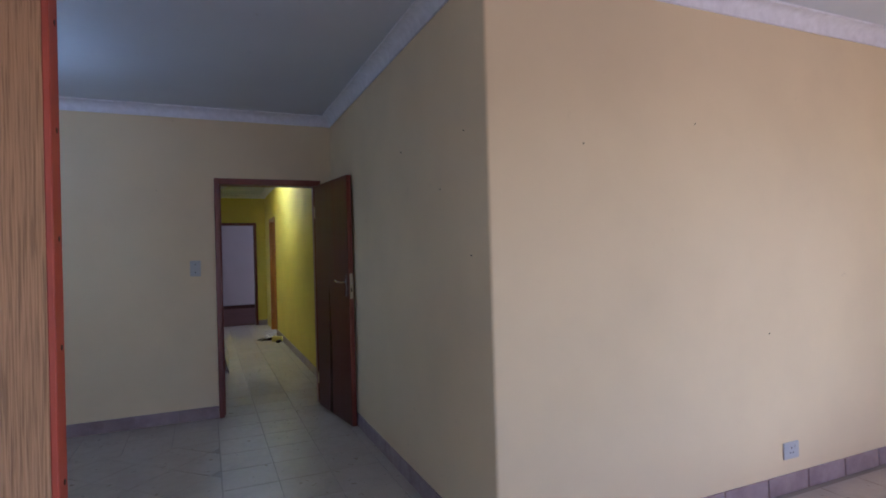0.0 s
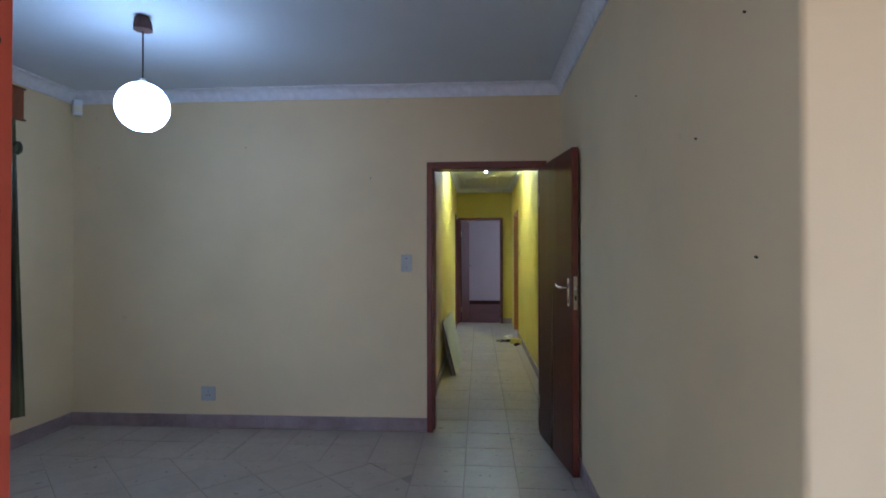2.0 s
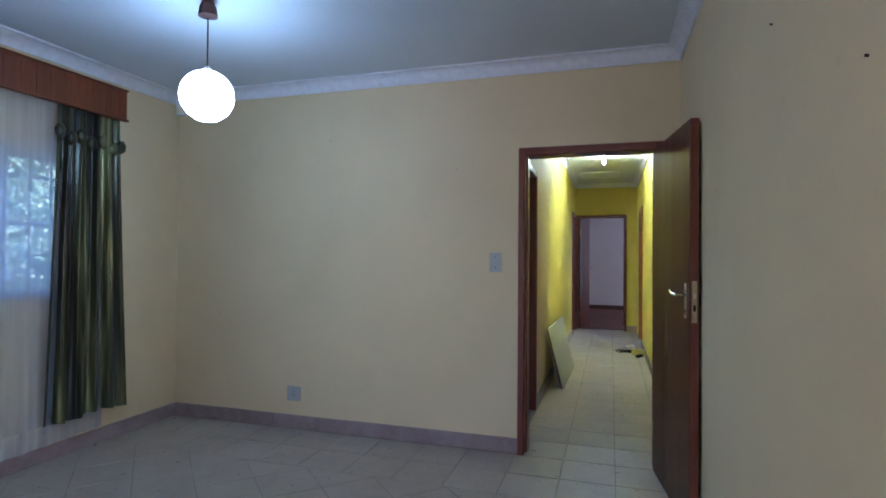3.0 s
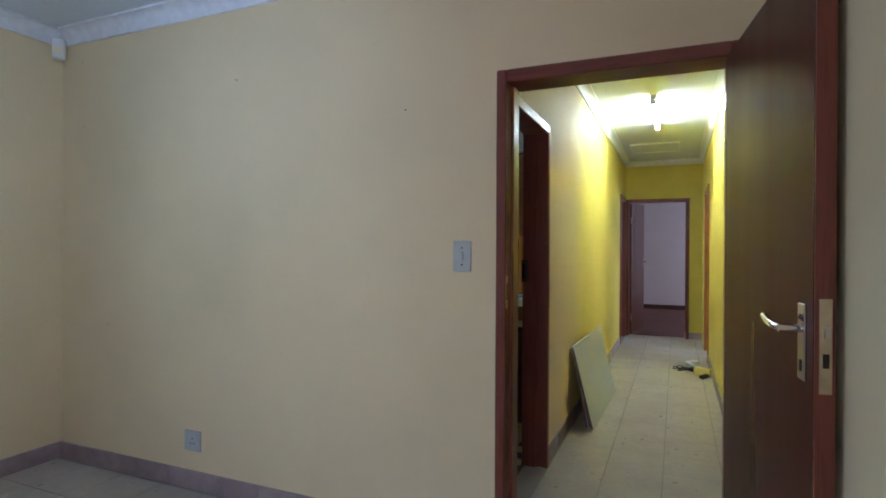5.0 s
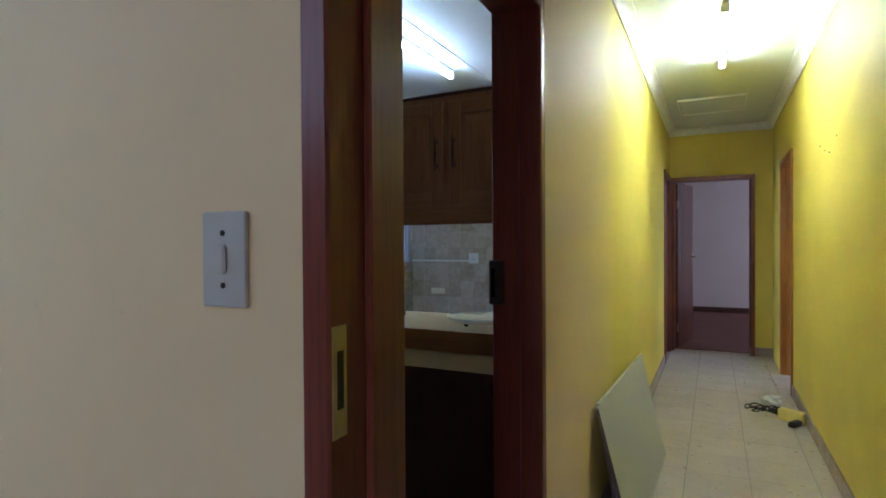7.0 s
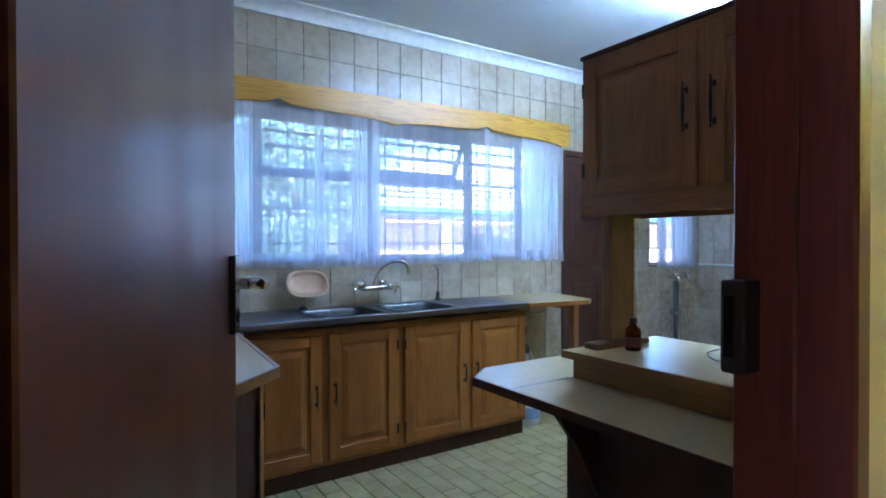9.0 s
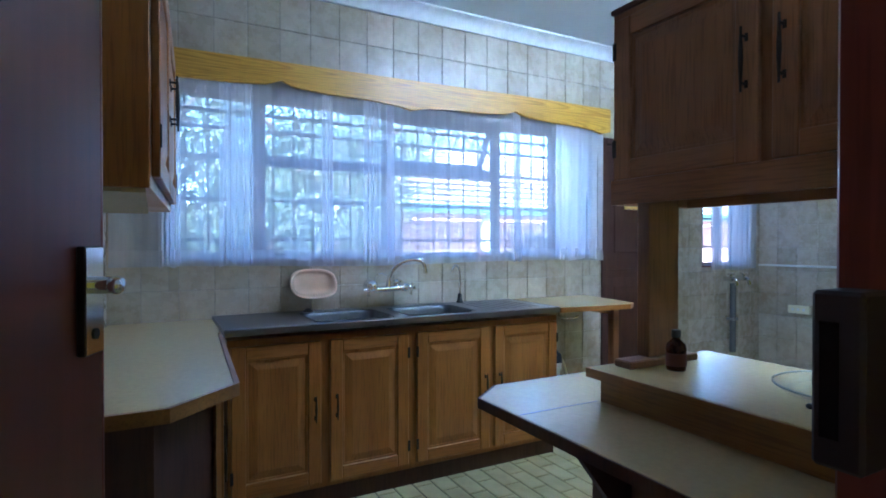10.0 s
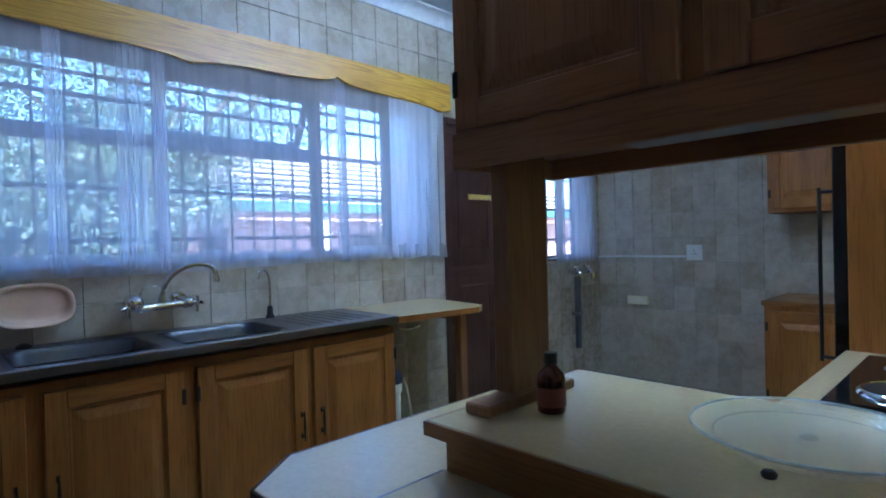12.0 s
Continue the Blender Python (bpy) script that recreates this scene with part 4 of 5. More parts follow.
part("plug", bm_lathe(bmesh.new(), [(0, 0.02), (0.012, 0.018), (0.026, 0.008), (0.026, 0), (0, 0)], (-2.93, 1.31, 0.901), 14), IRON, sk, "black rubber plug")

# pale flap beside the steel top, on a slim leg
fl = thing("worktop_flap", (-2.7, 3.0, 0.88), "cream laminate worktop end on a slim timber leg", "worktop")
part("top", bm_prism(bmesh.new(), [(-2.996, 2.705), (-2.46, 2.705), (-2.40, 3.22), (-2.46, 3.30), (-2.996, 3.40)], 0.868, 0.898, 0.003), LAMINATE, fl)
part("leg", bm_box(bmesh.new(), (-2.53, 3.16, 0), (-2.48, 3.21, 0.868), 0.004), SHADED_BROWN_OAK, fl)
part("stretcher", bm_box(bmesh.new(), (-2.99, 3.17, 0.82), (-2.53, 3.20, 0.866), 0.003), SHADED_BROWN_OAK_X, fl)
part("edge", bm_prism(bmesh.new(), [(-2.46, 2.705), (-2.452, 2.705), (-2.391, 3.218), (-2.452, 3.309), (-2.996, 3.41), (-2.996, 3.402), (-2.457, 3.302), (-2.398, 3.22)], 0.866, 0.896), OAK_H, fl, "oak edge strip")

# wall mixer with a swan neck
mx = thing("mixer_tap", (-2.98, 1.84, 1.02), "chrome wall mixer with a swan neck spout", "tap")
def ball(centre, r, sx=1.0):
    bm = bmesh.new()
    bmesh.ops.create_uvsphere(bm, u_segments=16, v_segments=10, radius=r)
    for v in bm.verts:
        v.co = Vector((v.co.x * sx, v.co.y, v.co.z)) + Vector(centre)
    return bm


for yy, out in ((1.69, -1), (1.875, 1)):
    part("wall_flange", bm_cyl(bmesh.new(), (-2.995, yy, 1.03), (-2.965, yy, 1.03), 0.036, 0.028, 20), CHROME, mx, smooth=40)
    part("tap_body", bm_cyl(bmesh.new(), (-2.966, yy, 1.03), (-2.90, yy, 1.015), 0.021, 0.021), CHROME, mx, smooth=40)
    hd = part("tap_head", ball((-2.90, yy + out * 0.014, 1.034 if out < 0 else 1.02), 0.034 if out < 0 else 0.025), CHROME, mx, smooth=80)
    part("cross_handle", bm_cyl(bm_cyl(bm_cyl(bmesh.new(), (-2.89, yy + out * 0.03, 1.02), (-2.88, yy + out * 0.072, 1.012), 0.010, 0.006), (-2.885, yy + out * 0.042, 0.975), (-2.885, yy + out * 0.046, 1.045), 0.0065), (-2.92, yy + out * 0.04, 1.02), (-2.85, yy + out * 0.048, 1.02), 0.0065), CHROME, hd, smooth=40)
part("bridge", bm_cyl(bmesh.new(), (-2.912, 1.69, 1.008), (-2.912, 1.875, 1.016), 0.017), CHROME, mx, smooth=40)
part("diverter", ball((-2.925, 1.838, 1.045), 0.021), CHROME, mx, smooth=80)
part("spout_collar", bm_cyl(bmesh.new(), (-2.915, 1.785, 1.01), (-2.915, 1.785, 1.062), 0.018, 0.014), CHROME, mx, smooth=40)
part("spout", bm_tube(bmesh.new(), [(-2.915, 1.785, 1.03), (-2.912, 1.79, 1.085), (-2.895, 1.82, 1.14), (-2.87, 1.875, 1.178), (-2.85, 1.93, 1.185), (-2.835, 1.972, 1.168), (-2.83, 1.985, 1.12)], 0.0115, 12), CHROME, mx, smooth=60)
part("spout_tip", bm_cyl(bmesh.new(), (-2.83, 1.9845, 1.135), (-2.83, 1.986, 1.105), 0.0145), CHROME, mx, smooth=40)
part("hose", bm_tube(bmesh.new(), [(-2.925, 1.70, 1.06), (-2.93, 1.715, 1.09), (-2.93, 1.745, 1.103), (-2.925, 1.775, 1.09)], 0.003, 6), CHROME, mx, smooth=60)
ft = thing("filter_tap", (-2.93, 2.28, 0.903), "slim chrome filter tap on the sink top", "tap")
part("base", bm_lathe(bmesh.new(), [(0, 0.06), (0.009, 0.06), (0.014, 0.05), (0.015, 0.02), (0.022, 0.008), (0.022, 0)], (-2.93, 2.28, 0.903), 14), IRON, ft, smooth=50)
part("spout", bm_tube(bmesh.new(), [(-2.93, 2.28, 0.95), (-2.93, 2.28, 1.08), (-2.925, 2.268, 1.125), (-2.915, 2.24, 1.142), (-2.905, 2.215, 1.125), (-2.90, 2.207, 1.10)], 0.006, 10), CHROME, ft, smooth=60)

# ceramic soap holder on the wall
sd = thing("soap_holder", (-2.97, 1.36, 0.96), "pink glazed ceramic soap dish on the tiles", "soap dish")
bm = bmesh.new()
# rings from the foot on the wall, over the tilted rim, down into the hollow
SOAP = [(0.80, 0.70, 0.0, 0.30), (0.93, 0.90, 0.35, 0.12), (1.0, 1.0, 0.75, 0.02), (1.02, 1.02, 0.95, 0.0), (1.0, 1.0, 1.03, 0.0), (0.955, 0.945, 1.04, 0.0), (0.92, 0.90, 0.98, 0.0), (0.88, 0.84, 0.82, 0.02),
        (0.84, 0.79, 0.52, 0.02), (0.78, 0.71, 0.30, 0.03), (0.66, 0.58, 0.20, 0.04), (0.48, 0.42, 0.16, 0.05), (0.30, 0.26, 0.15, 0.05), (0.14, 0.12, 0.15, 0.05), (0.01, 0.01, 0.15, 0.05)]
for ry_, rz_, reach, drop in SOAP:
    for k in range(28):
        t = k / 28 * 2 * math.pi
        ex = abs(math.cos(t)) ** 0.72 * math.copysign(1, math.cos(t))
        ez = abs(math.sin(t)) ** 0.72 * math.copysign(1, math.sin(t))
        d = reach * (0.058 - 0.040 * ez * rz_)
        bm.verts.new((-2.994 + d, 1.345 + 0.131 * ry_ * ex, 1.056 - 0.085 * drop * 0.5 + 0.080 * rz_ * ez))
bm.verts.ensure_lookup_table()
for i in range(14):
    for k in range(28):
        bm.faces.new([bm.verts[q] for q in (i * 28 + k, i * 28 + (k + 1) % 28, (i + 1) * 28 + (k + 1) % 28, (i + 1) * 28 + k)])
bmesh.ops.recalc_face_normals(bm, faces=bm.faces)
part("dish", bm, PINK_CERAMIC, sd, smooth=70)

# corner worktop and its cabinet
wt = thing("corner_worktop", (-2.2, 0.5, 0.84), "cream laminate corner worktop with a wooden edge", "worktop")
part("top", bm_prism(bmesh.new(), [(-2.994, 0.356), (-1.385, 0.25), (-1.385, 0.578), (-1.555, 0.75), (-2.50, 0.80), (-2.50, 0.815), (-2.994, 0.835)], 0.853, 0.885, 0.002), LAMINATE, wt)
part("edge", bm_prism(bmesh.new(), [(-1.383, 0.25), (-1.369, 0.25), (-1.369, 0.584), (-1.549, 0.766), (-2.47, 0.816), (-2.47, 0.802), (-1.557, 0.752), (-1.383, 0.579)], 0.849, 0.885), OAK_X, wt, "oak edge strip")
cabinet("corner_cabinet", pose(-1.60, 0.71, 0, 0, 0, 176.8), 0.84, 0.37, 0.848, [(0.03, 0.41, "right"), (0.43, 0.81, "left")], "oak base cabinet under the corner worktop")
ce = thing("cabinet_end", (-1.5, 0.4, 0), "dark brown cabinet end panel with an oak edge", "cabinet")
part("end_panel", bm_prism(bmesh.new(), [(-1.592, 0.27), (-1.43, 0.26), (-1.43, 0.55), (-1.592, 0.70)], 0.10, 0.8485), DARKWOOD, ce)
part("plinth", bm_prism(bmesh.new(), [(-1.592, 0.27), (-1.45, 0.26), (-1.45, 0.54), (-1.592, 0.67)], 0.0, 0.0995), DARKWOOD, ce)
part("edge_strip", bm_prism(bmesh.new(), [(-1.594, 0.7025), (-1.612, 0.722), (-1.594, 0.722), (-1.578, 0.7065)], 0.10, 0.8485), OAK, ce, "oak edge strip")

# wall cabinets
cabinet("wall_cabinet", pose(-1.38, 0.545, 1.412, 0, 0, 176.2), 1.12, 0.30, 0.66, [(0.03, 0.54, "right"), (0.56, 1.09, "left")], "oak wall cabinet with raised-panel doors", kick=0.0, handle_low=True)
part("underside", boxes(((-2.46, 0.335, 1.402), (-1.40, 0.535, 1.4115))), LAMINATE, thing("cabinet_base_board", (-1.9, 0.4, 1.392), "pale board under the wall cabinet", "board"))
c = cabinet("hanging_cabinet", pose(-1.245, 1.90, 1.456, 0, 0, 0), 1.10, 0.36, 0.575, [(0.025, 0.50, "right"), (0.535, 1.01, "left")], "brown oak cabinet hanging over the breakfast counter", kick=0.0, handle_low=True, mat=SHADED_BROWN_OAK, rail=SHADED_BROWN_OAK_X)
part("bottom_rail", boxes(((0.0, -0.012, -0.05), (1.10, 0.0, 0.03)), ((0.0, 0.0, -0.05), (0.02, 0.36, 0.0)), ((0.0, 0.34, -0.05), (1.10, 0.36, 0.0)), bevel=0.002), SHADED_BROWN_OAK_X, c)
part("top_trim", boxes(((-0.006, -0.01, 0.575), (1.10, 0.36, 0.592)), bevel=0.003), DARKWOOD, c)
lt = thing("cabinet_lamp", (-0.6, 2.1, 1.43), "thin metal lamp under the hanging cabinet", "lamp")
part("housing", boxes(((-0.92, 2.02, 1.428), (-0.30, 2.10, 1.454)), bevel=0.004), STEEL, lt)
ps = thing("cabinet_post", (-1.19, 2.05, 0.88), "oak board post carrying the hanging cabinet", "post")
part("board", bm_box(bmesh.new(), (-1.222, 1.985, 0.905), (-1.172, 2.132, 1.454), 0.004), SHADED_POST_OAK, ps)
part("foot", bm_box(bmesh.new(), (-1.218, 1.878, 0.8805), (-1.148, 2.20, 0.905), 0.004), SHADED_POST_OAK, ps)

# breakfast counter
bc = thing("breakfast_counter", (-0.7, 1.95, 0), "two-level breakfast counter with cream laminate tops", "counter")
part("base", boxes(((-1.235, 1.80, 0.0), (-0.142, 2.36, 0.735)), bevel=0.002), DARKWOOD, bc, "dark brown base panel")
part("low_top", bm_prism(bmesh.new(), [(-0.142, 1.508), (-1.45, 1.508), (-1.56, 1.645), (-1.56, 2.375), (-0.142, 2.375)], 0.7355, 0.768, 0.003), LAMINATE, bc)
part("low_edge", bm_prism(bmesh.new(), [(-0.142, 1.501), (-1.454, 1.501), (-1.568, 1.641), (-1.568, 2.375), (-1.5615, 2.375), (-1.5615, 1.644), (-1.4505, 1.5065), (-0.142, 1.5065)], 0.7335, 0.7665), DARKWOOD, bc)
part("riser", boxes(((-1.225, 1.825, 0.7685), (-0.142, 2.37, 0.8505)), bevel=0.002), OAK_X, bc)
part("high_top", bm_prism(bmesh.new(), [(-0.142, 1.795), (-1.245, 1.795), (-1.245, 2.378), (-0.142, 2.378)], 0.851, 0.880, 0.003), LAMINATE, bc)
part("high_edge", boxes(((-1.252, 1.788, 0.849), (-0.142, 1.7935, 0.8785)), ((-1.252, 1.7935, 0.849), (-1.2465, 2.378, 0.8785))), OAK_X, bc)
part("seam_strip", boxes(((-1.238, 1.512, 0.7655), (-1.234, 1.824, 0.7688))), STEEL, bc)
for bx in (-1.08, -0.4):
    bm = bmesh.new()
    for xx in (bx - 0.011, bx + 0.011):
        [bm.verts.new((xx, y, z)) for y, z in ((1.56, 0.735), (1.799, 0.735), (1.799, 0.36), (1.775, 0.40), (1.70, 0.55), (1.60, 0.68))]
    bm.verts.ensure_lookup_table()
    bm.faces.new([bm.verts[i] for i in range(6)])
    bm.faces.new([bm.verts[i] for i in range(11, 5, -1)])
    for i in range(6):
        k = (i + 1) % 6
        bm.faces.new((bm.verts[i], bm.verts[k], bm.verts[6 + k], bm.verts[6 + i]))
    bmesh.ops.recalc_face_normals(bm, faces=bm.faces)
    part("bracket", bm, DARKWOOD, bc, "shaped timber bracket")

bt = thing("bottle", (-1.085, 2.01, 0.8805), "small brown glass medicine bottle with a black cap", "bottle")
part("glass", bm_lathe(bmesh.new(), [(0, 0.0), (0.028, 0.0), (0.0305, 0.004), (0.0305, 0.07), (0.028, 0.082), (0.014, 0.097), (0.012, 0.10), (0.012, 0.108), (0, 0.108)], (-1.085, 2.01, 0.8805), 24), AMBER, bt, smooth=50)
part("cap", bm_lathe(bmesh.new(), [(0, 0.104), (0.0145, 0.104), (0.0145, 0.124), (0.013, 0.127), (0, 0.127)], (-1.085, 2.01, 0.8805), 20), IRON, bt, "black ridged cap", 40)
part("label", bm_lathe(bmesh.new(), [(0.0308, 0.015), (0.0312, 0.015), (0.0312, 0.055), (0.0308, 0.055)], (-1.085, 2.01, 0.8805), 24), plain("brown_label", (0.13, 0.03, 0.02), 0.6), bt, "brown paper label")
ds = thing("glass_turntable", (-0.645, 2.15, 0.8805), "round clear glass turntable plate lying on the counter", "plate")
part("plate", bm_lathe(bmesh.new(), [(0, 0.007), (0.14, 0.007), (0.160, 0.009), (0.176, 0.018), (0.187, 0.026), (0.188, 0.023), (0.180, 0.014), (0.165, 0.003), (0.145, 0.0), (0, 0.0)], (-0.645, 2.15, 0.881), 56), CLEAR, ds, smooth=50)
part("rim", bm_lathe(bmesh.new(), [(0.1865, 0.0245), (0.1865, 0.0275), (0.189, 0.029), (0.1915, 0.0275), (0.1915, 0.0245), (0.1865, 0.0245)], (-0.645, 2.15, 0.881), 56), RIM_GLASS, ds, "thicker rolled glass rim", 50)
part("foot_ring", bm_lathe(bmesh.new(), [(0.150, 0.0075), (0.151, 0.010), (0.154, 0.010), (0.155, 0.0085), (0.150, 0.0075)], (-0.645, 2.15, 0.881), 56), CLEAR, ds, smooth=50)
part("hub", bm_lathe(bmesh.new(), [(0, 0.015), (0.012, 0.014), (0.016, 0.009), (0, 0.009)], (-0.645, 2.15, 0.881), 20), CLEAR, ds, smooth=50)
rs = thing("rubber_stopper", (-0.655, 1.955, 0.8805), "small dark rubber stopper on the counter", "stopper")
part("knob", bm_lathe(bmesh.new(), [(0, 0.012), (0.008, 0.011), (0.012, 0.006), (0.01, 0.0), (0, 0.0)], (-0.655, 1.955, 0.8805), 12), IRON, rs)

# hob counter along the corridor wall
hc = thing("hob_counter", (-0.45, 2.7, 0), "cream laminate counter holding the hob", "counter")
part("base", boxes(((-0.72, 2.382, 0.0), (-0.142, 3.10, 0.85)), bevel=0.002), OAK, hc)
part("top", boxes(((-0.755, 2.3795, 0.851), (-0.142, 3.105, 0.880)), bevel=0.003), LAMINATE, hc)
hb = thing("hob", (-0.44, 2.68, 0.8805), "black four-plate hob with steel rims", "hob")
part("glass", bm_box(bmesh.new(), (-0.685, 2.42, 0.8805), (-0.17, 3.0, 0.892), 0.004), BLACK_GLASS, hb)
for hx, hy, r in ((-0.55, 2.56, 0.085), (-0.55, 2.84, 0.07), (-0.31, 2.56, 0.07), (-0.31, 2.84, 0.085)):
    part("plate", bm_lathe(bmesh.new(), [(0, 0.01), (r - 0.006, 0.01), (r - 0.004, 0.006)], (hx, hy, 0.892), 32), IRON, hb, smooth=40)
    part("rim", bm_lathe(bmesh.new(), [(r - 0.004, 0.007), (r, 0.011), (r + 0.007, 0.006), (r + 0.009, 0.0)], (hx, hy, 0.892), 32), CHROME, hb, smooth=60)

ov = thing("oven_housing", (-0.45, 3.42, 0), "tall oak oven housing with a black oven", "cabinet")
part("body", boxes(((-0.745, 3.11, 0.0), (-0.142, 3.75, 2.1)), bevel=0.003), OAK, ov)
part("oven_door", boxes(((-0.785, 3.125, 0.55), (-0.7455, 3.735, 1.62)), bevel=0.004), BLACK_GLASS, ov, "black oven front")
part("oven_handle", bm_tube(bmesh.new(), [(-0.785, 3.17, 0.84), (-0.825, 3.17, 0.842), (-0.828, 3.17, 0.87), (-0.828, 3.17, 1.35), (-0.825, 3.17, 1.378), (-0.785, 3.17, 1.38)], 0.006, 8), IRON, ov, smooth=60)

# cabinets on the far wall
cabinet("far_base_cabinet", pose(-1.49, 4.93, 0, 0, 0, 0), 1.34, 0.595, 0.79, [(0.02, 0.43, "right"), (0.46, 0.87, "left"), (0.90, 1.31, "right")], "oak base cabinet on the far tiled wall")
part("top", boxes(((-1.50, 4.91, 0.791), (-0.142, 5.52, 0.822)), bevel=0.003), OAK_X, thing("far_worktop", (-0.8, 5.2, 0.79), "wood-edged worktop on the far base cabinet", "worktop"))
cabinet("far_wall_cabinet", pose(-1.53, 5.20, 1.385, 0, 0, 0), 1.38, 0.325, 0.70, [(0.02, 0.45, "right"), (0.48, 0.90, "left"), (0.93, 1.35, "right")], "oak wall cabinet on the far tiled wall", kick=0.0, handle_low=True)

plate("kitchen_socket", pose(-2.145, 5.525, 1.115), 0.125, 0.125, "white double socket on the tiled wall", "socket", "socket", WHITE_PLASTIC)
bx = thing("junction_box", (-2.64, 5.52, 0.706), "cream three-button junction box on the tiles", "box")
part("case", bm_box(bmesh.new(), (-2.715, 5.49, 0.671), (-2.535, 5.526, 0.741), 0.006, 2), IVORY, bx)
for q in (-2.67, -2.625, -2.58):
    part("button", bm_cyl(bmesh.new(), (q, 5.486, 0.706), (q, 5.492, 0.706), 0.012, seg=14), WHITE_PLASTIC, bx)
cd = thing("conduit", (-2.58, 5.52, 1.08), "white cable conduit along the tiles", "conduit")
part("trunking", boxes(((-2.99, 5.508, 1.075), (-2.21, 5.526, 1.092)), bevel=0.002), WHITE_PLASTIC, cd)
wtp = thing("washing_machine_taps", (-2.97, 5.15, 0.95), "pair of chrome taps above a grey drain pipe", "tap")
for yy in (5.02, 5.20):
    part("tap_body", bm_cyl(bmesh.new(), (-2.99, yy, 0.97), (-2.91, yy, 0.97), 0.022), CHROME, wtp, smooth=40)
    part("spout", bm_tube(bmesh.new(), [(-2.93, yy, 0.97), (-2.89, yy, 0.965), (-2.875, yy, 0.915)], 0.016, 8), CHROME, wtp, smooth=40)
    part("tap_head", bm_cyl(bm_cyl(bmesh.new(), (-2.93, yy, 0.975), (-2.93, yy, 1.015), 0.01), (-2.93, yy - 0.04, 1.012), (-2.93, yy + 0.04, 1.012), 0.010), CHROME, wtp, smooth=40)
dp = thing("drain_pipe", (-2.96, 5.15, 0.32), "grey plastic standpipe on the tiled wall", "pipe")
part("pipe", bm_cyl(bmesh.new(), (-2.955, 5.085, 0.32), (-2.955, 5.085, 0.93), 0.026), plain("grey_pvc", (0.11, 0.11, 0.12), 0.5), dp, smooth=40)
part("bracket", boxes(((-2.995, 5.05, 0.60), (-2.925, 5.12, 0.625)), bevel=0.003), STEEL, dp)

tube_light("kitchen_fluorescent_lamp", -1.50, 2.20, 3.58, KCEIL, KTUBE_GLOW, "lit fluorescent batten on the kitchen ceiling")

# valance with a scalloped lower edge
va = thing("valance", (-2.94, 2.1, 2.2), "golden oak window valance with a scalloped edge", "pelmet")
bm = bmesh.new()
N = 120
lo, hi = [], []
for i in range(N + 1):
    y = 0.60 + (3.59 - 0.60) * i / N
    u = (y - 0.60) / 2.99
    k = abs((y - 1.168) / 0.7775 % 2.0 - 1.0)
    t = 1.0 - k
    z = 2.155 - 0.05 * (t + 0.12 * math.sin(2 * math.pi * t)) + 0.022 * max(0.0, 1 - t / 0.10) ** 1.5 - 0.010 * max(0.0, (t - 0.9) / 0.10)
    dip = 0.028 * max(0.0, 1 - (y - 0.60) / 2.2)
    for lst, zz in ((lo, z - dip * 0.5), (hi, 2.285 - dip)):
        lst.append((bm.verts.new((-2.958, y, zz)), bm.verts.new((-2.938, y, zz))))
for i in range(N):
    a, b, c2, d2 = lo[i], lo[i + 1], hi[i + 1], hi[i]
    bm.faces.new((a[1], b[1], c2[1], d2[1]))
    bm.faces.new((a[0], d2[0], c2[0], b[0]))
    bm.faces.new((a[0], b[0], b[1], a[1]))
    bm.faces.new((d2[0], d2[1], c2[1], c2[0]))
bm.faces.new((lo[0][0], lo[0][1], hi[0][1], hi[0][0]))
bm.faces.new((lo[N][0], hi[N][0], hi[N][1], lo[N][1]))
bmesh.ops.recalc_face_normals(bm, faces=bm.faces)
part("front_board", bm, VALANCE, va)
part("end_board", boxes(((-2.995, 3.57, 2.15), (-2.9585, 3.59, 2.285)), ((-2.995, 0.60, 2.15), (-2.9585, 0.62, 2.285))), VALANCE, va)
kn = thing("net_curtain", (-2.975, 2.0, 1.16), "sheer white net curtain across the kitchen window", "curtain")
drape("net", NET, kn, -2.972, 0.365, 3.54, 1.16, 2.17, 0.008, 20, 9)
drape("hem", HEM, kn, -2.964, 0.365, 3.54, 1.157, 1.245, 0.008, 20, 9)
for y0, y1, sd_ in ((1.64, 1.75, 31), (3.08, 3.53, 32), (0.86, 1.03, 33), (0.58, 0.68, 34), (1.79, 1.84, 35), (1.40, 1.46, 36), (2.72, 2.78, 37)):
    drape("gather", GATHER if y1 < 3 else THICK, kn, -2.960, y0, y1, 1.165, 2.165, 0.011, 4, sd_)
kn2 = thing("net_curtain", (-2.965, 5.2, 1.07), "short white net curtain on the small window", "curtain")
drape("net", NET, kn2, -2.968, 4.80, 5.43, 1.05, 2.0, 0.008, 7, 11)

# Pane past 3.16 is assumed, unseen behind the thick net, and lights it.
steel_window("window_kitchen", -3.10, 0.62, 3.44, 1.19, 2.10, [(1.08, 0.06), (1.84, 0.035), (2.66, 0.06), (3.16, 0.05)], [(1.08, 2.66, 1.745)], [0.70 + 0.112 * i for i in range(22)], [1.30, 1.52, 1.745, 1.90, 1.99], "wide steel kitchen window with burglar bars", 0.045)
steel_window("window_scullery", -3.10, 4.72, 5.40, 1.08, 1.95, [(5.06, 0.04)], [], [4.80 + 0.13 * i for i in range(5)], [1.25, 1.5, 1.75], "small steel window with burglar bars", 0.045)

sh = posed("window_sash", pose(-3.105, 2.25, 2.07, 0, 28, 0), "open top-hung steel window sash", "window")
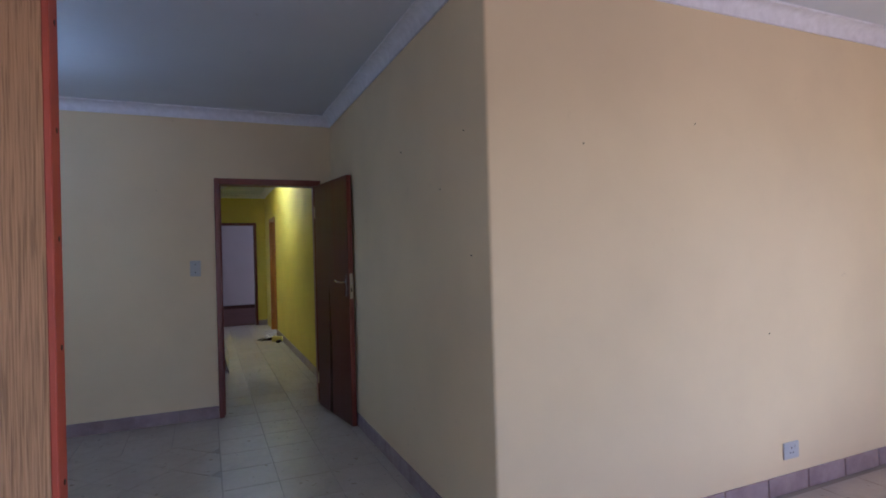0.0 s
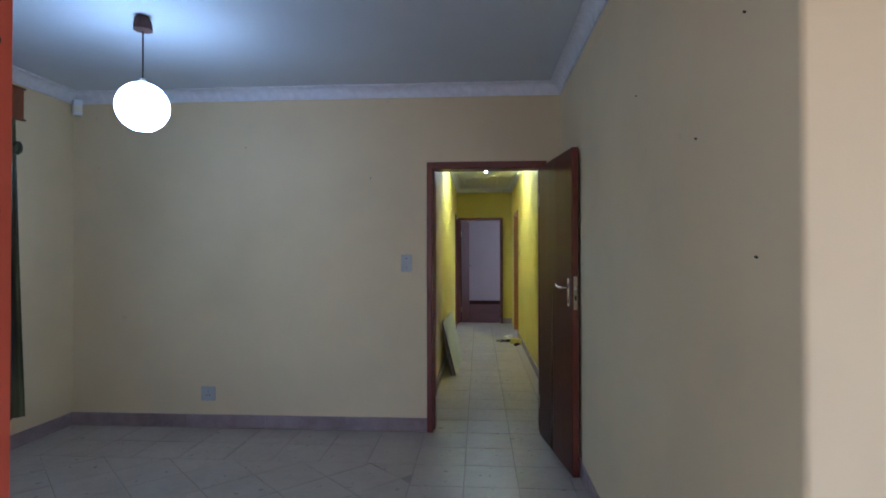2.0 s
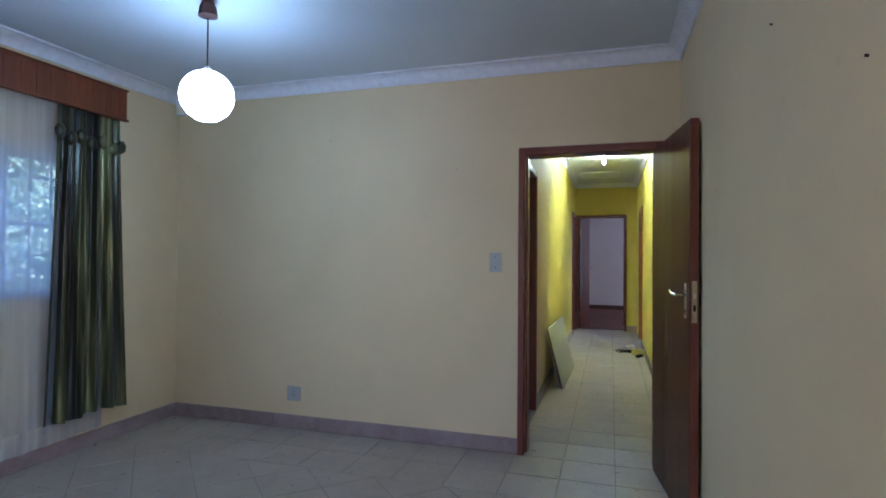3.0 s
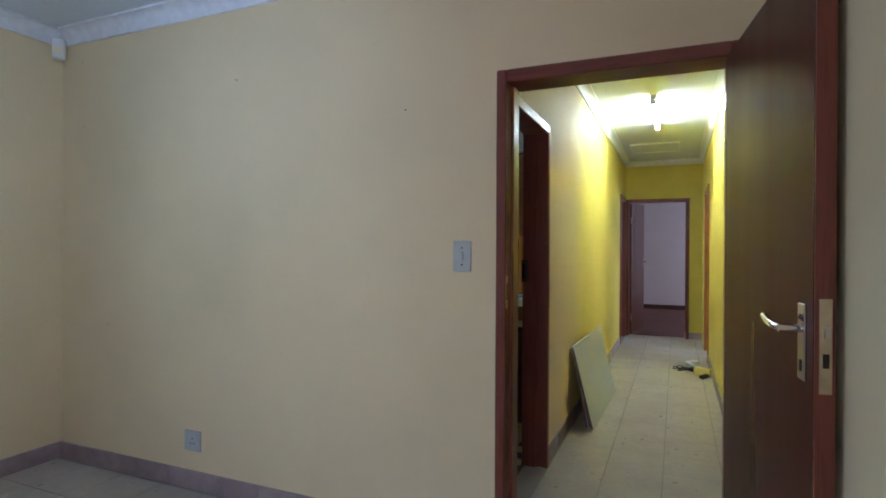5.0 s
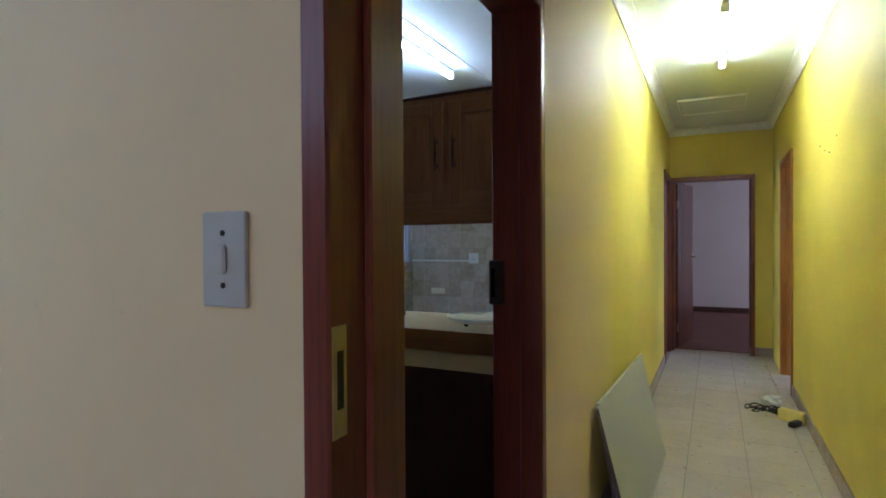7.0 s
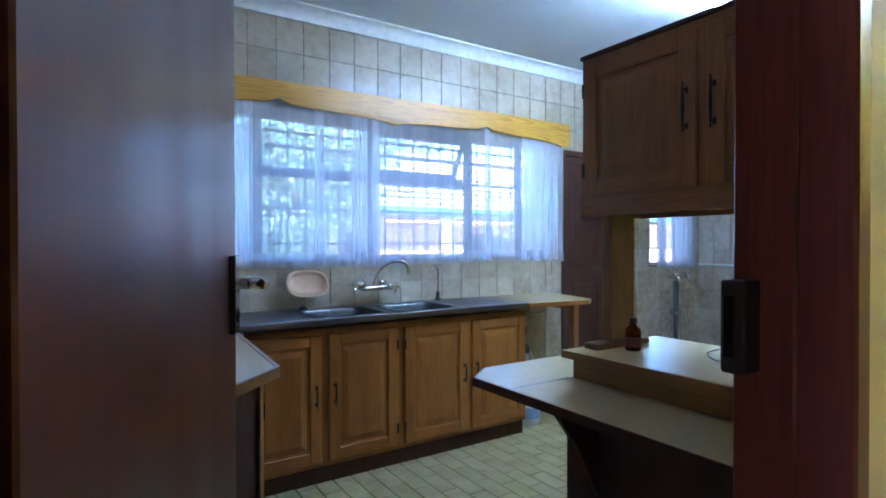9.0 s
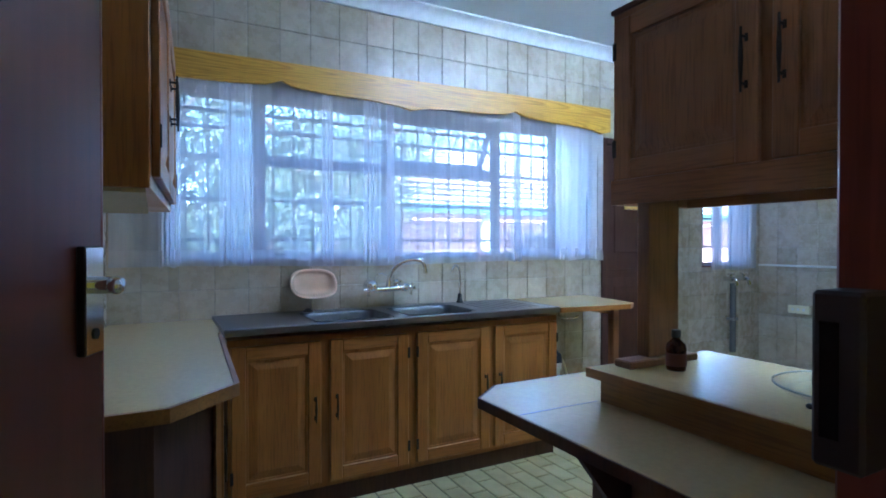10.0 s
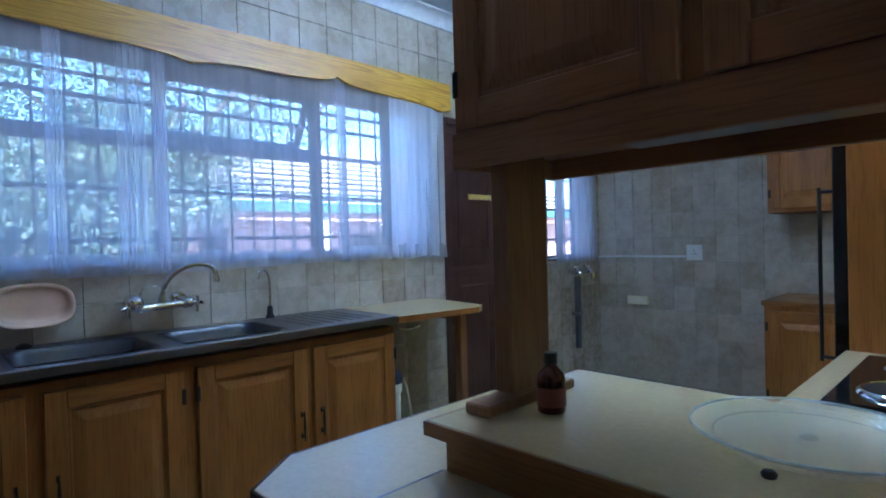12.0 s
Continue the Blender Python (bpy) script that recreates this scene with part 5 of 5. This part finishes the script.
part("sash_frame", boxes(((-0.012, -0.385, -0.30), (0.012, -0.355, 0)), ((-0.012, 0.355, -0.30), (0.012, 0.385, 0)), ((-0.012, -0.355, -0.30), (0.012, 0.355, -0.27)), ((-0.012, -0.355, -0.03), (0.012, 0.355, 0))), WINDOW_STEEL, sh)
part("stay", bm_cyl(bmesh.new(), (0.0, 0.33, -0.285), (0.19, 0.33, -0.24), 0.006, seg=8), WINDOW_STEEL, sh)

# stable door to the yard
sd2 = thing("stable_door", (-3.06, 3.98, 0), "closed dark brown panelled stable door", "door")
for z0, z1 in ((0.01, 1.08), (1.0805, 2.04)):
    lf = part("leaf", boxes(((-3.05, 3.60, z0), (-3.01, 4.36, z1)), bevel=0.003), DARKWOOD, sd2)
    for y0, y1 in ((3.70, 3.96), (4.0, 4.26)):
        part("panel", boxes(((-3.012, y0, z0 + 0.13), (-3.002, y1, z1 - 0.13)), bevel=0.006), DARKWOOD, lf)
    part("weather_rail", boxes(((-3.012, 3.61, z1 - 0.06), (-3.004, 4.35, z1 - 0.015)), bevel=0.003), DARKWOOD, lf)
fr = thing("door_frame_yard", (-3.06, 3.98, 0), "dark timber frame of the yard door", "door frame")
fr["kind"] = "structure"
for y0, y1 in ((3.555, 3.60), (4.36, 4.405)):
    part("post", boxes(((-3.12, y0, 0), (-2.985, y1, 2.085)), bevel=0.004), DARKWOOD, fr)
part("head", boxes(((-3.12, 3.60, 2.04), (-2.985, 4.36, 2.085)), bevel=0.004), DARKWOOD, fr)
kr = thing("key_rack", (-2.99, 3.8, 1.55), "yellow key rack on the stable door", "rack")
part("strip", boxes(((-3.001, 3.80, 1.545), (-2.99, 4.08, 1.582)), bevel=0.002), plain("yellow_plastic", (0.80, 0.66, 0.20), 0.4), kr)
for i in range(5):
    part("hook", bm_cyl(bmesh.new(), (-2.99, 3.83 + i * 0.055, 1.55), (-2.97, 3.83 + i * 0.055, 1.545), 0.004, seg=8), BRASS, kr)

# water container on the floor and the filter on the cabinet's side
wb = thing("water_container", (-2.66, 2.88, 0), "white plastic water container with a pale blue label", "container")
part("body", bm_lathe(bmesh.new(), [(0, 0), (0.075, 0), (0.082, 0.012), (0.082, 0.175), (0.07, 0.205), (0.035, 0.222), (0.03, 0.235), (0, 0.235)], (-2.66, 2.88, 0.002), 28), WHITE_PLASTIC, wb, smooth=50)
part("label", bm_lathe(bmesh.new(), [(0.0825, 0.05), (0.0832, 0.05), (0.0832, 0.13), (0.0825, 0.13)], (-2.66, 2.88, 0.002), 28), plain("blue_label", (0.30, 0.42, 0.66), 0.5), wb, "pale blue label")
part("cap", bm_lathe(bmesh.new(), [(0, 0.258), (0.028, 0.256), (0.032, 0.25), (0.032, 0.236), (0, 0.236)], (-2.66, 2.88, 0.002), 20), WHITE_PLASTIC, wb, smooth=40)
wf = thing("water_filter", (-2.62, 2.79, 0.28), "white water filter with a dark blue head on the cabinet side", "filter")
part("housing", bm_lathe(bmesh.new(), [(0, 0), (0.03, 0), (0.036, 0.012), (0.038, 0.20), (0.047, 0.205), (0.047, 0.25), (0, 0.25)], (-2.62, 2.79, 0.28), 24), WHITE_PLASTIC, wf, smooth=40)
part("head", bm_lathe(bmesh.new(), [(0, 0.0), (0.05, 0.0), (0.052, 0.02), (0.044, 0.05), (0.02, 0.075), (0, 0.08)], (-2.62, 2.79, 0.531), 24), plain("navy_plastic", (0.02, 0.028, 0.06), 0.4), wf, "dark blue filter head", 40)
part("mount", bm_box(bmesh.new(), (-2.66, 2.716, 0.545), (-2.58, 2.745, 0.60), 0.004), WHITE_PLASTIC, wf)
part("hose", bm_tube(bmesh.new(), [(-2.62, 2.84, 0.56), (-2.61, 2.87, 0.50), (-2.60, 2.89, 0.38), (-2.61, 2.90, 0.30), (-2.64, 2.89, 0.255)], 0.006, 8), IVORY, wf, smooth=60)
tw = thing("towel_rail", (-2.46, 2.76, 0.83), "short chrome towel rail under the worktop flap", "rail")
part("bar", bm_tube(bmesh.new(), [(-2.50, 2.722, 0.86), (-2.485, 2.725, 0.835), (-2.47, 2.75, 0.826), (-2.455, 2.80, 0.826), (-2.455, 2.84, 0.836)], 0.006, 8), CHROME, tw, smooth=60)

# ---- outside ----
structure("ground", boxes(((-400, -400, -0.6), (400, 400, -0.25))), plaster("yard_soil", (0.20, 0.15, 0.10), 0.3, 0.95, 1.0), "dry yard ground reaching the horizon", "ground")
structure("paving", boxes(((-9.0, -4.0, -0.25), (-3.3, 9.0, -0.2))), plaster("yard_concrete", (0.56, 0.54, 0.52), 0.2, 0.9), "pale concrete yard beside the kitchen", "paving")
PINK_WALL = plaster("pink_render", (0.60, 0.40, 0.33), 0.12)
ROOF_TILE = plaster("roof_tile_clay", (0.48, 0.45, 0.43), 0.25, 0.8)
ho = thing("outbuilding", (-11, 7.5, -0.2), "pink rendered outbuilding with a tiled roof and white post", "house")
part("wall", boxes(((-14.0, 5.0, -0.2), (-10.0, 16.0, 2.0))), PINK_WALL, ho)
bm = bmesh.new()
for i in range(12):
    z0 = 2.0 + i * 0.16
    xx = -9.3 - i * 0.34
    bm_box(bm, (xx - 0.40, 4.4, z0), (xx, 16.5, z0 + 0.07), 0.01)
part("roof", bm, ROOF_TILE, ho, "weathered tile roof in courses")
part("fascia", boxes(((-9.30, 4.4, 1.88), (-9.26, 16.5, 2.06))), plain("green_fascia", (0.08, 0.16, 0.14), 0.5), ho)
for yy in (6.6, 9.4):
    part("post", boxes(((-9.55, yy, -0.2), (-9.40, yy + 0.16, 1.9)), bevel=0.01), plain("post_white", (0.8, 0.8, 0.8), 0.5), ho)
wn = part("window", boxes(((-10.0, 7.6, 0.7), (-9.96, 8.9, 1.5)), bevel=0.005), WINDOW_STEEL, ho)
part("pane", boxes(((-9.962, 7.66, 0.76), (-9.955, 8.22, 1.44)), ((-9.962, 8.28, 0.76), (-9.955, 8.84, 1.44))), BLACK_GLASS, wn)
structure("garden_wall", boxes(((-12.5, -14.0, -0.25), (-12.2, 4.9, 1.5)), ((-12.55, -14.0, 1.5), (-12.15, 4.9, 1.58))), plaster("garden_render", (0.48, 0.46, 0.42), 0.2), "rendered garden wall round the yard", "wall")


def leaf_material():
    m, n, l, b = material("foliage")
    g = n.new("ShaderNodeNewGeometry")
    r = ramp(n, l, g.outputs["Random Per Island"], [(0, (0.07, 0.11, 0.055)), (0.6, (0.15, 0.20, 0.12)), (1, (0.24, 0.28, 0.18))])
    l.new(r.outputs["Color"], b.inputs["Base Color"])
    b.inputs["Roughness"].default_value = 0.45
    tr_, mx_ = n.new("ShaderNodeBsdfTranslucent"), n.new("ShaderNodeMixShader")
    l.new(r.outputs["Color"], tr_.inputs["Color"])
    mx_.inputs[0].default_value = 0.35
    l.new(b.outputs[0], mx_.inputs[1])
    l.new(tr_.outputs[0], mx_.inputs[2])
    l.new(mx_.outputs[0], n["Material Output"].inputs["Surface"])
    return m


FOLIAGE = leaf_material()
BARK = plaster("bark", (0.13, 0.095, 0.07), 0.3, 0.9, 1.0)


def tree(x, y, h, spread, seed, leaves=2600):
    rnd = random.Random(seed)
    t = thing("tree", (x, y, -0.25), "leafy garden tree with an open uneven crown", "tree", "garden trees")
    bm = bmesh.new()
    tips = []
    bm_tube(bm, [(x, y, -0.25), (x + 0.08, y - 0.05, h * 0.2), (x - 0.05, y + 0.08, h * 0.42)], 0.13, 8)
    for i in range(11):
        a = i * 2.4 + rnd.random()
        z0 = h * rnd.uniform(0.22, 0.42)
        e = Vector((x + spread * rnd.uniform(0.4, 0.9) * math.cos(a), y + spread * rnd.uniform(0.4, 0.9) * math.sin(a), h * rnd.uniform(0.45, 0.95)))
        mid = Vector((x, y, z0)).lerp(e, 0.5) + Vector((0, 0, 0.25))
        bm_tube(bm, [(x, y, z0), mid, e], 0.035, 6)
        tips += [e, mid.lerp(e, 0.5), mid]
    part("trunk", bm, BARK, t, smooth=60)
    vs, fs = [], []
    clumps = [p + Vector([rnd.gauss(0, spread * 0.16) for _ in range(3)]) for p in tips for _ in range(3)]
    for i in range(leaves):
        c0 = rnd.choice(clumps)
        p = c0 + Vector([rnd.gauss(0, spread * 0.10) for _ in range(3)])
        d = Vector([rnd.gauss(0, 1) for _ in range(3)]).normalized()
        s = d.orthogonal().normalized() * rnd.uniform(0.012, 0.026)
        d *= rnd.uniform(0.04, 0.08)
        b0 = len(vs)
        vs += [p, p + d * 0.5 + s, p + d, p + d * 0.5 - s]
        fs.append((b0, b0 + 1, b0 + 2, b0 + 3))
    me = bpy.data.meshes.new("crown")
    off = Vector((x, y, -0.25))
    me.from_pydata([v - off for v in vs], [], fs)
    me.materials.append(FOLIAGE)
    cr = new("crown", me)
    cr.parent = t


tree(-7.2, 0.4, 4.4, 1.9, 1, 16000)
tree(-9.5, 3.8, 4.6, 1.8, 21, 11000)
tree(-9.8, -1.2, 5.2, 2.2, 22, 11000)
tree(-8.0, 3.0, 3.6, 1.5, 2, 8800)
tree(-7.6, -2.6, 4.8, 2.0, 3, 8800)
tree(-10.8, 1.6, 6.5, 2.4, 6, 8800)
tree(-6.6, -4.6, 4.0, 1.8, 7, 7200)
tree(-15.5, 9.0, 8.0, 3.2, 8, 7600)
tree(-7.4, 7.8, 3.4, 1.1, 9, 5600)

tree(-6.3, 1.7, 2.0, 1.2, 31, 9000)
tree(-6.6, -0.6, 2.1, 1.3, 32, 8000)
tree(-8.4, 2.4, 2.3, 1.3, 33, 8000)
rnd = random.Random(55)
vs, fs = [], []
for i in range(26000):
    p = Vector((rnd.gauss(-11.3, 0.35), rnd.uniform(-13.0, 4.6), 0))
    p.z = -0.2 + (2.0 + 0.5 * noise.noise(Vector((0.3, p.y * 0.55, 0)))) * rnd.random() ** 0.75
    d = Vector([rnd.gauss(0, 1) for _ in range(3)]).normalized()
    e = d.orthogonal().normalized() * rnd.uniform(0.03, 0.06)
    d *= rnd.uniform(0.08, 0.16)
    b0 = len(vs)
    vs += [p, p + d * 0.5 + e, p + d, p + d * 0.5 - e]
    fs.append((b0, b0 + 1, b0 + 2, b0 + 3))
me = bpy.data.meshes.new("hedge")
me.from_pydata(vs, [], fs)
me.materials.append(FOLIAGE)
tagged(new("hedge", me), "dense leafy hedge along the garden wall", "hedge", kind="stuff")
bn = thing("yard_bench", (-7.2, 5.0, -0.2), "low dark timber bench in the yard", "bench")
part("seat", boxes(((-7.5, 4.3, 0.55), (-6.9, 5.7, 0.63)), bevel=0.01), DARKWOOD, bn)
for yy in (4.4, 5.5):
    part("leg", boxes(((-7.4, yy, -0.2), (-7.0, yy + 0.1, 0.55)), bevel=0.01), DARKWOOD, bn)

# ---- small marks on the walls and floors ----
def nail(x, y, z, nx, ny):
    t = thing("nail", (x, y, z), "small dark nail in the painted wall", "nail", "nails in the walls")
    part("shank", bm_cyl(bmesh.new(), (x, y, z), (x + nx * 0.006, y + ny * 0.006, z + 0.002), 0.0028, seg=8), IRON, t)


for x, z in ((1.512, 1.826), (2.202, 1.96), (2.7, 0.87)):
    nail(x, -3.06, z, 0, -1)
for y, z in ((-2.845, 1.90), (-1.985, 1.956), (-2.56, 1.668), (-2.89, 1.336)):
    nail(EX, y, z, -1, 0)
for x, z in ((-0.42, 1.93), (-1.406, 2.178)):
    nail(x, 0.0, z, 0, -1)
for y, z in ((3.0, 1.86), (3.2, 1.80), (3.35, 1.83), (3.5, 1.88)):
    nail(1.05, y, z, -1, 0)
lc = thing("loose_cable", (3.45, -3.55, 0), "thin dark cable curled on the living room floor", "cable")
part("lead", bm_tube(bmesh.new(), [(3.10 + 0.45 * (1 - math.cos(a * 0.5)), -3.45 - 0.28 * math.sin(a * 0.52), 0.006) for a in range(9)], 0.004, 6), IRON, lc)

# ---- tiles, laid one by one ----
def lay(parent, me, name, m, off):
    ob = bpy.data.objects.new(name, me)
    scene.collection.objects.link(ob)
    ob.parent = parent
    ob.matrix_basis = Matrix.Translation(-off) @ m


def tile_field(name, label, me, places, category, limit=300):
    """Tiles on one surface, parts of one piece of the setting."""
    base = Vector(places[0].translation)
    f = tagged(new(name), label, category, kind="structure")
    f.location = base
    for m in places:
        lay(f, me, "tile", m, base)
    return f


P = 0.3175
rnd = random.Random(12)


def flat(x, y, turn=0.0):
    return pose(x, y, -0.011 + rnd.uniform(0, 0.0005), rnd.uniform(-0.12, 0.12), rnd.uniform(-0.12, 0.12), turn)


STRAIGHT = tile_mesh("floor_tile", P - 0.0045, P - 0.0045, 0.011, FLOOR_TILE)
places = []
for i in range(4):
    for k in range(-12, 22):
        x, y = (i + 0.5) * P, (k + 0.5) * P - 0.02
        if x < 1.15 and y < 6.6:
            places.append((flat(x, y), y))
tile_field("tiles_doorway", "beige ceramic floor tiles in straight rows", STRAIGHT, [m for m, y in places if y < 0.6], "floor tiles")
CLOSE = tile_mesh("corridor_tile", P - 0.0055, P - 0.0016, 0.011, FLOOR_TILE, 0.0012)
tile_field("tiles_corridor", "beige ceramic corridor tiles butted close along each row", CLOSE, [m for m, y in places if y >= 0.6], "floor tiles")
places = [flat(-(i + 0.5) * P, -0.02 - (k + 0.5) * P) for i in range(9) for k in range(2)]
tile_field("tiles_border", "beige ceramic border tiles along the wall", STRAIGHT, places, "floor tiles")


def clipped(poly, x0, x1, y0, y1):
    """A flat outline cut off at the sides of a rectangle."""
    for ax, lim, s in ((0, x0, 1), (0, x1, -1), (1, y0, 1), (1, y1, -1)):
        out = []
        for a, b in zip(poly, poly[1:] + poly[:1]):
            da, db = s * (a[ax] - lim), s * (b[ax] - lim)
            if da >= 0:
                out.append(a)
            if da * db < 0:
                t = da / (da - db)
                out.append((a[0] + (b[0] - a[0]) * t, a[1] + (b[1] - a[1]) * t))
        poly = out
        if len(poly) < 3:
            return []
    return poly


DIAG = tile_mesh("diagonal_tile", P - 0.0045, P - 0.0045, 0.011, FLOOR_TILE)
places, cuts = [], []
q, hd = P * math.sqrt(0.5), (P - 0.0045) * math.sqrt(0.5)
for i in range(-8, 9):
    for k in range(-20, 2):
        if (i + k) % 2 == 0:
            x, y = -1.86 + i * q, -0.655 + k * q
            c0 = clipped([(x - hd, y), (x, y - hd), (x + hd, y), (x, y + hd)], -2.81, -0.004, -4.8, -0.657)
            if len(c0) == 4 and abs(sum(a[0] * b[1] - b[0] * a[1] for a, b in zip(c0, c0[1:] + c0[:1]))) > 1.99 * (P - 0.0045) ** 2 * 0.995:
                places.append(flat(x, y, 45))
            elif c0:
                cuts.append(c0)
df = tile_field("tiles_diagonal", "beige ceramic tiles laid diagonally", DIAG, places, "floor tiles")
for c0 in cuts:
    bm = bmesh.new()
    mx_, my_ = sum(p_[0] for p_ in c0) / len(c0), sum(p_[1] for p_ in c0) / len(c0)
    bm_prism(bm, [(a - mx_, b - my_) for a, b in c0], 0.0, 0.011)
    lay(df, finish(bm, "cut_tile", FLOOR_TILE), "tile", pose(mx_, my_, -0.011), Vector(df.location))
places = [flat(1.04 + (i + 0.72) * P, -3.1 - (k + 0.5) * P) for i in range(11) for k in range(6)]
tile_field("tiles_living", "beige ceramic tiles of the living room", STRAIGHT, places, "floor tiles")
places = [flat(1.05 + (i + 0.5) * P, 4.4 + (k + 0.5) * P) for i in range(3) for k in range(5)]
tile_field("tiles_side_room", "beige ceramic tiles beyond the side doorway", STRAIGHT, places, "floor tiles")

# skirting tiles
SK = tile_mesh("skirting_tile", P - 0.004, 0.10, 0.010, SKIRT_TILE)


def skirting(name, p, q2, facing):
    """Upright skirting tiles from p to q2, facing an angle in plan."""
    p, q2 = Vector((*p, 0.05)), Vector((*q2, 0.05))
    n = max(1, round((q2 - p).length / P))
    pl_ = []
    for i in range(n):
        c0 = p.lerp(q2, (i + 0.5) / n)
        m = Matrix.Translation(c0) @ Euler((0, 0, radians(facing))).to_matrix().to_4x4() @ Euler((radians(90), 0, 0)).to_matrix().to_4x4()
        pl_.append(m)
    tile_field(name, "mauve-brown ceramic skirting tiles", SK, pl_, "skirting")


skirting("skirting_dining_north", (-2.815, 0.0), (0.014, 0.0), 0)
skirting("skirting_dining_west", (-2.815, -3.1), (-2.815, 0.0), 90)
skirting("skirting_dining_east", (EX, 0.0), (EX, -3.05), -90)
skirting("skirting_living_north", (EX, -3.06), (4.6, -3.06), 0)
skirting("skirting_corridor_west", (-0.015, 1.09), (-0.015, 5.68), 90)
skirting("skirting_corridor_east", (1.05, 4.80), (1.05, 0.13), -90)
skirting("skirting_corridor_end", (0.90, 6.53), (1.05, 6.53), 0)

# kitchen floor: small oblong tiles in running bond
KF = tile_mesh("kitchen_tile", 0.196, 0.098, 0.010, KITCHEN_TILE, 0.003)
structure("floor_kitchen", boxes(((-3.0, 0.155, -0.0035), (-0.14, 5.535, -0.0025))), GROUT_DARK, "dark grout bed of the kitchen floor", "floor")
near_, far_ = [], []
for k in range(51):
    y = 0.24 + k * 0.105
    for i in range(16):
        x = -3.0 + 0.10 + i * 0.203 + (0.1015 if k % 2 else 0.0)
        if x < -0.2:
            m = pose(x, y, -0.0088 + rnd.uniform(0, 0.0006), rnd.uniform(-0.2, 0.2), rnd.uniform(-0.2, 0.2), rnd.uniform(-0.4, 0.4))
            (near_ if 1.3 < y < 3.4 and -2.6 < x < -0.9 else far_).append(m)
tile_field("tiles_kitchen", "small oblong beige tiles with dark joints", KF, near_[:300], "floor tiles")


def joined(name, me, places_, label):
    """Tiles too far to tell apart, in one piece."""
    vs, fs = [], []
    mv, mf = [v.co.copy() for v in me.vertices], [tuple(p_.vertices) for p_ in me.polygons]
    for m in places_:
        b0 = len(vs)
        vs += [m @ v for v in mv]
        fs += [tuple(b0 + i for i in f) for f in mf]
    m2 = bpy.data.meshes.new(name)
    m2.from_pydata(vs, [], fs)
    m2.materials.append(me.materials[0])
    return tagged(new(name, m2), label, "tiles", kind="stuff")


joined("tiles_kitchen_rest", KF, near_[300:] + far_, "small oblong beige tiles in the rest of the kitchen")

# kitchen wall tiles
TW, TH = 0.169, 0.203
WT = tile_mesh("wall_tile", TW - 0.0035, TH - 0.0035, 0.008, WALL_TILE, 0.0015)


def wall_tiles(name, label, origin, along, normal_turn, n, rows, holes=(), keep=300, base=0.024):
    """Tiles over a wall, cut where they meet an opening (start, end, bottom, top along the wall)."""
    turn = Euler((0, 0, radians(normal_turn))).to_matrix().to_4x4() @ Euler((radians(90), 0, 0)).to_matrix().to_4x4()

    def at(s, z):
        jig = pose(0, 0, 0, rnd.uniform(-0.3, 0.3), rnd.uniform(-0.3, 0.3), 0)
        return Matrix.Translation((origin[0] + along[0] * s, origin[1] + along[1] * s, z)) @ turn @ jig

    full, cut = [], []
    for r in range(rows):
        for i in range(n):
            todo = [(i * TW, (i + 1) * TW, base + r * TH, base + (r + 1) * TH)]
            whole = True
            for h0, h1, p0, p1 in holes:
                nxt = []
                for s0, s1, z0, z1 in todo:
                    if s1 <= h0 or s0 >= h1 or z1 <= p0 or z0 >= p1:
                        nxt.append((s0, s1, z0, z1))
                        continue
                    whole = False
                    a0, a1 = max(s0, h0), min(s1, h1)
                    nxt += [(s0, a0, z0, z1), (a1, s1, z0, z1), (a0, a1, z0, max(z0, p0)), (a0, a1, min(z1, p1), z1)]
                todo = [q for q in nxt if q[1] - q[0] > 0.012 and q[3] - q[2] > 0.012]
            for s0, s1, z0, z1 in todo:
                m = at((s0 + s1) / 2, (z0 + z1) / 2)
                if whole:
                    full.append(m)
                else:
                    cut.append((m, s1 - s0, z1 - z0))
    full.sort(key=lambda m: abs(m.translation.z - 1.5))
    f = tile_field(name, label, WT, full[:keep], "wall tiles")
    for m, w, h_ in cut:
        lay(f, tile_mesh("cut_tile", w - 0.0035, h_ - 0.0035, 0.008, WALL_TILE, 0.0015), "tile", m, Vector(f.location))
    if full[keep:]:
        joined(name + "_rest", WT, full[keep:], label)


wall_tiles("tiles_window_wall", "cream mottled wall tiles round the window", (-3.004, 0.16), (0, 1), 90, 32, 13, [(0.46, 3.28, 1.19, 2.10), (3.395, 4.245, -1, 2.087), (4.56, 5.24, 1.08, 1.95)])
wall_tiles("tiles_far_wall", "cream mottled tiles on the far wall", (-3.0, 5.539), (1, 0), 0, 17, 13)
wall_tiles("tiles_near_wall", "cream mottled tiles behind the corner worktop", (-2.996, 0.3442), (0.9978, -0.066), 176.2, 16, 13)
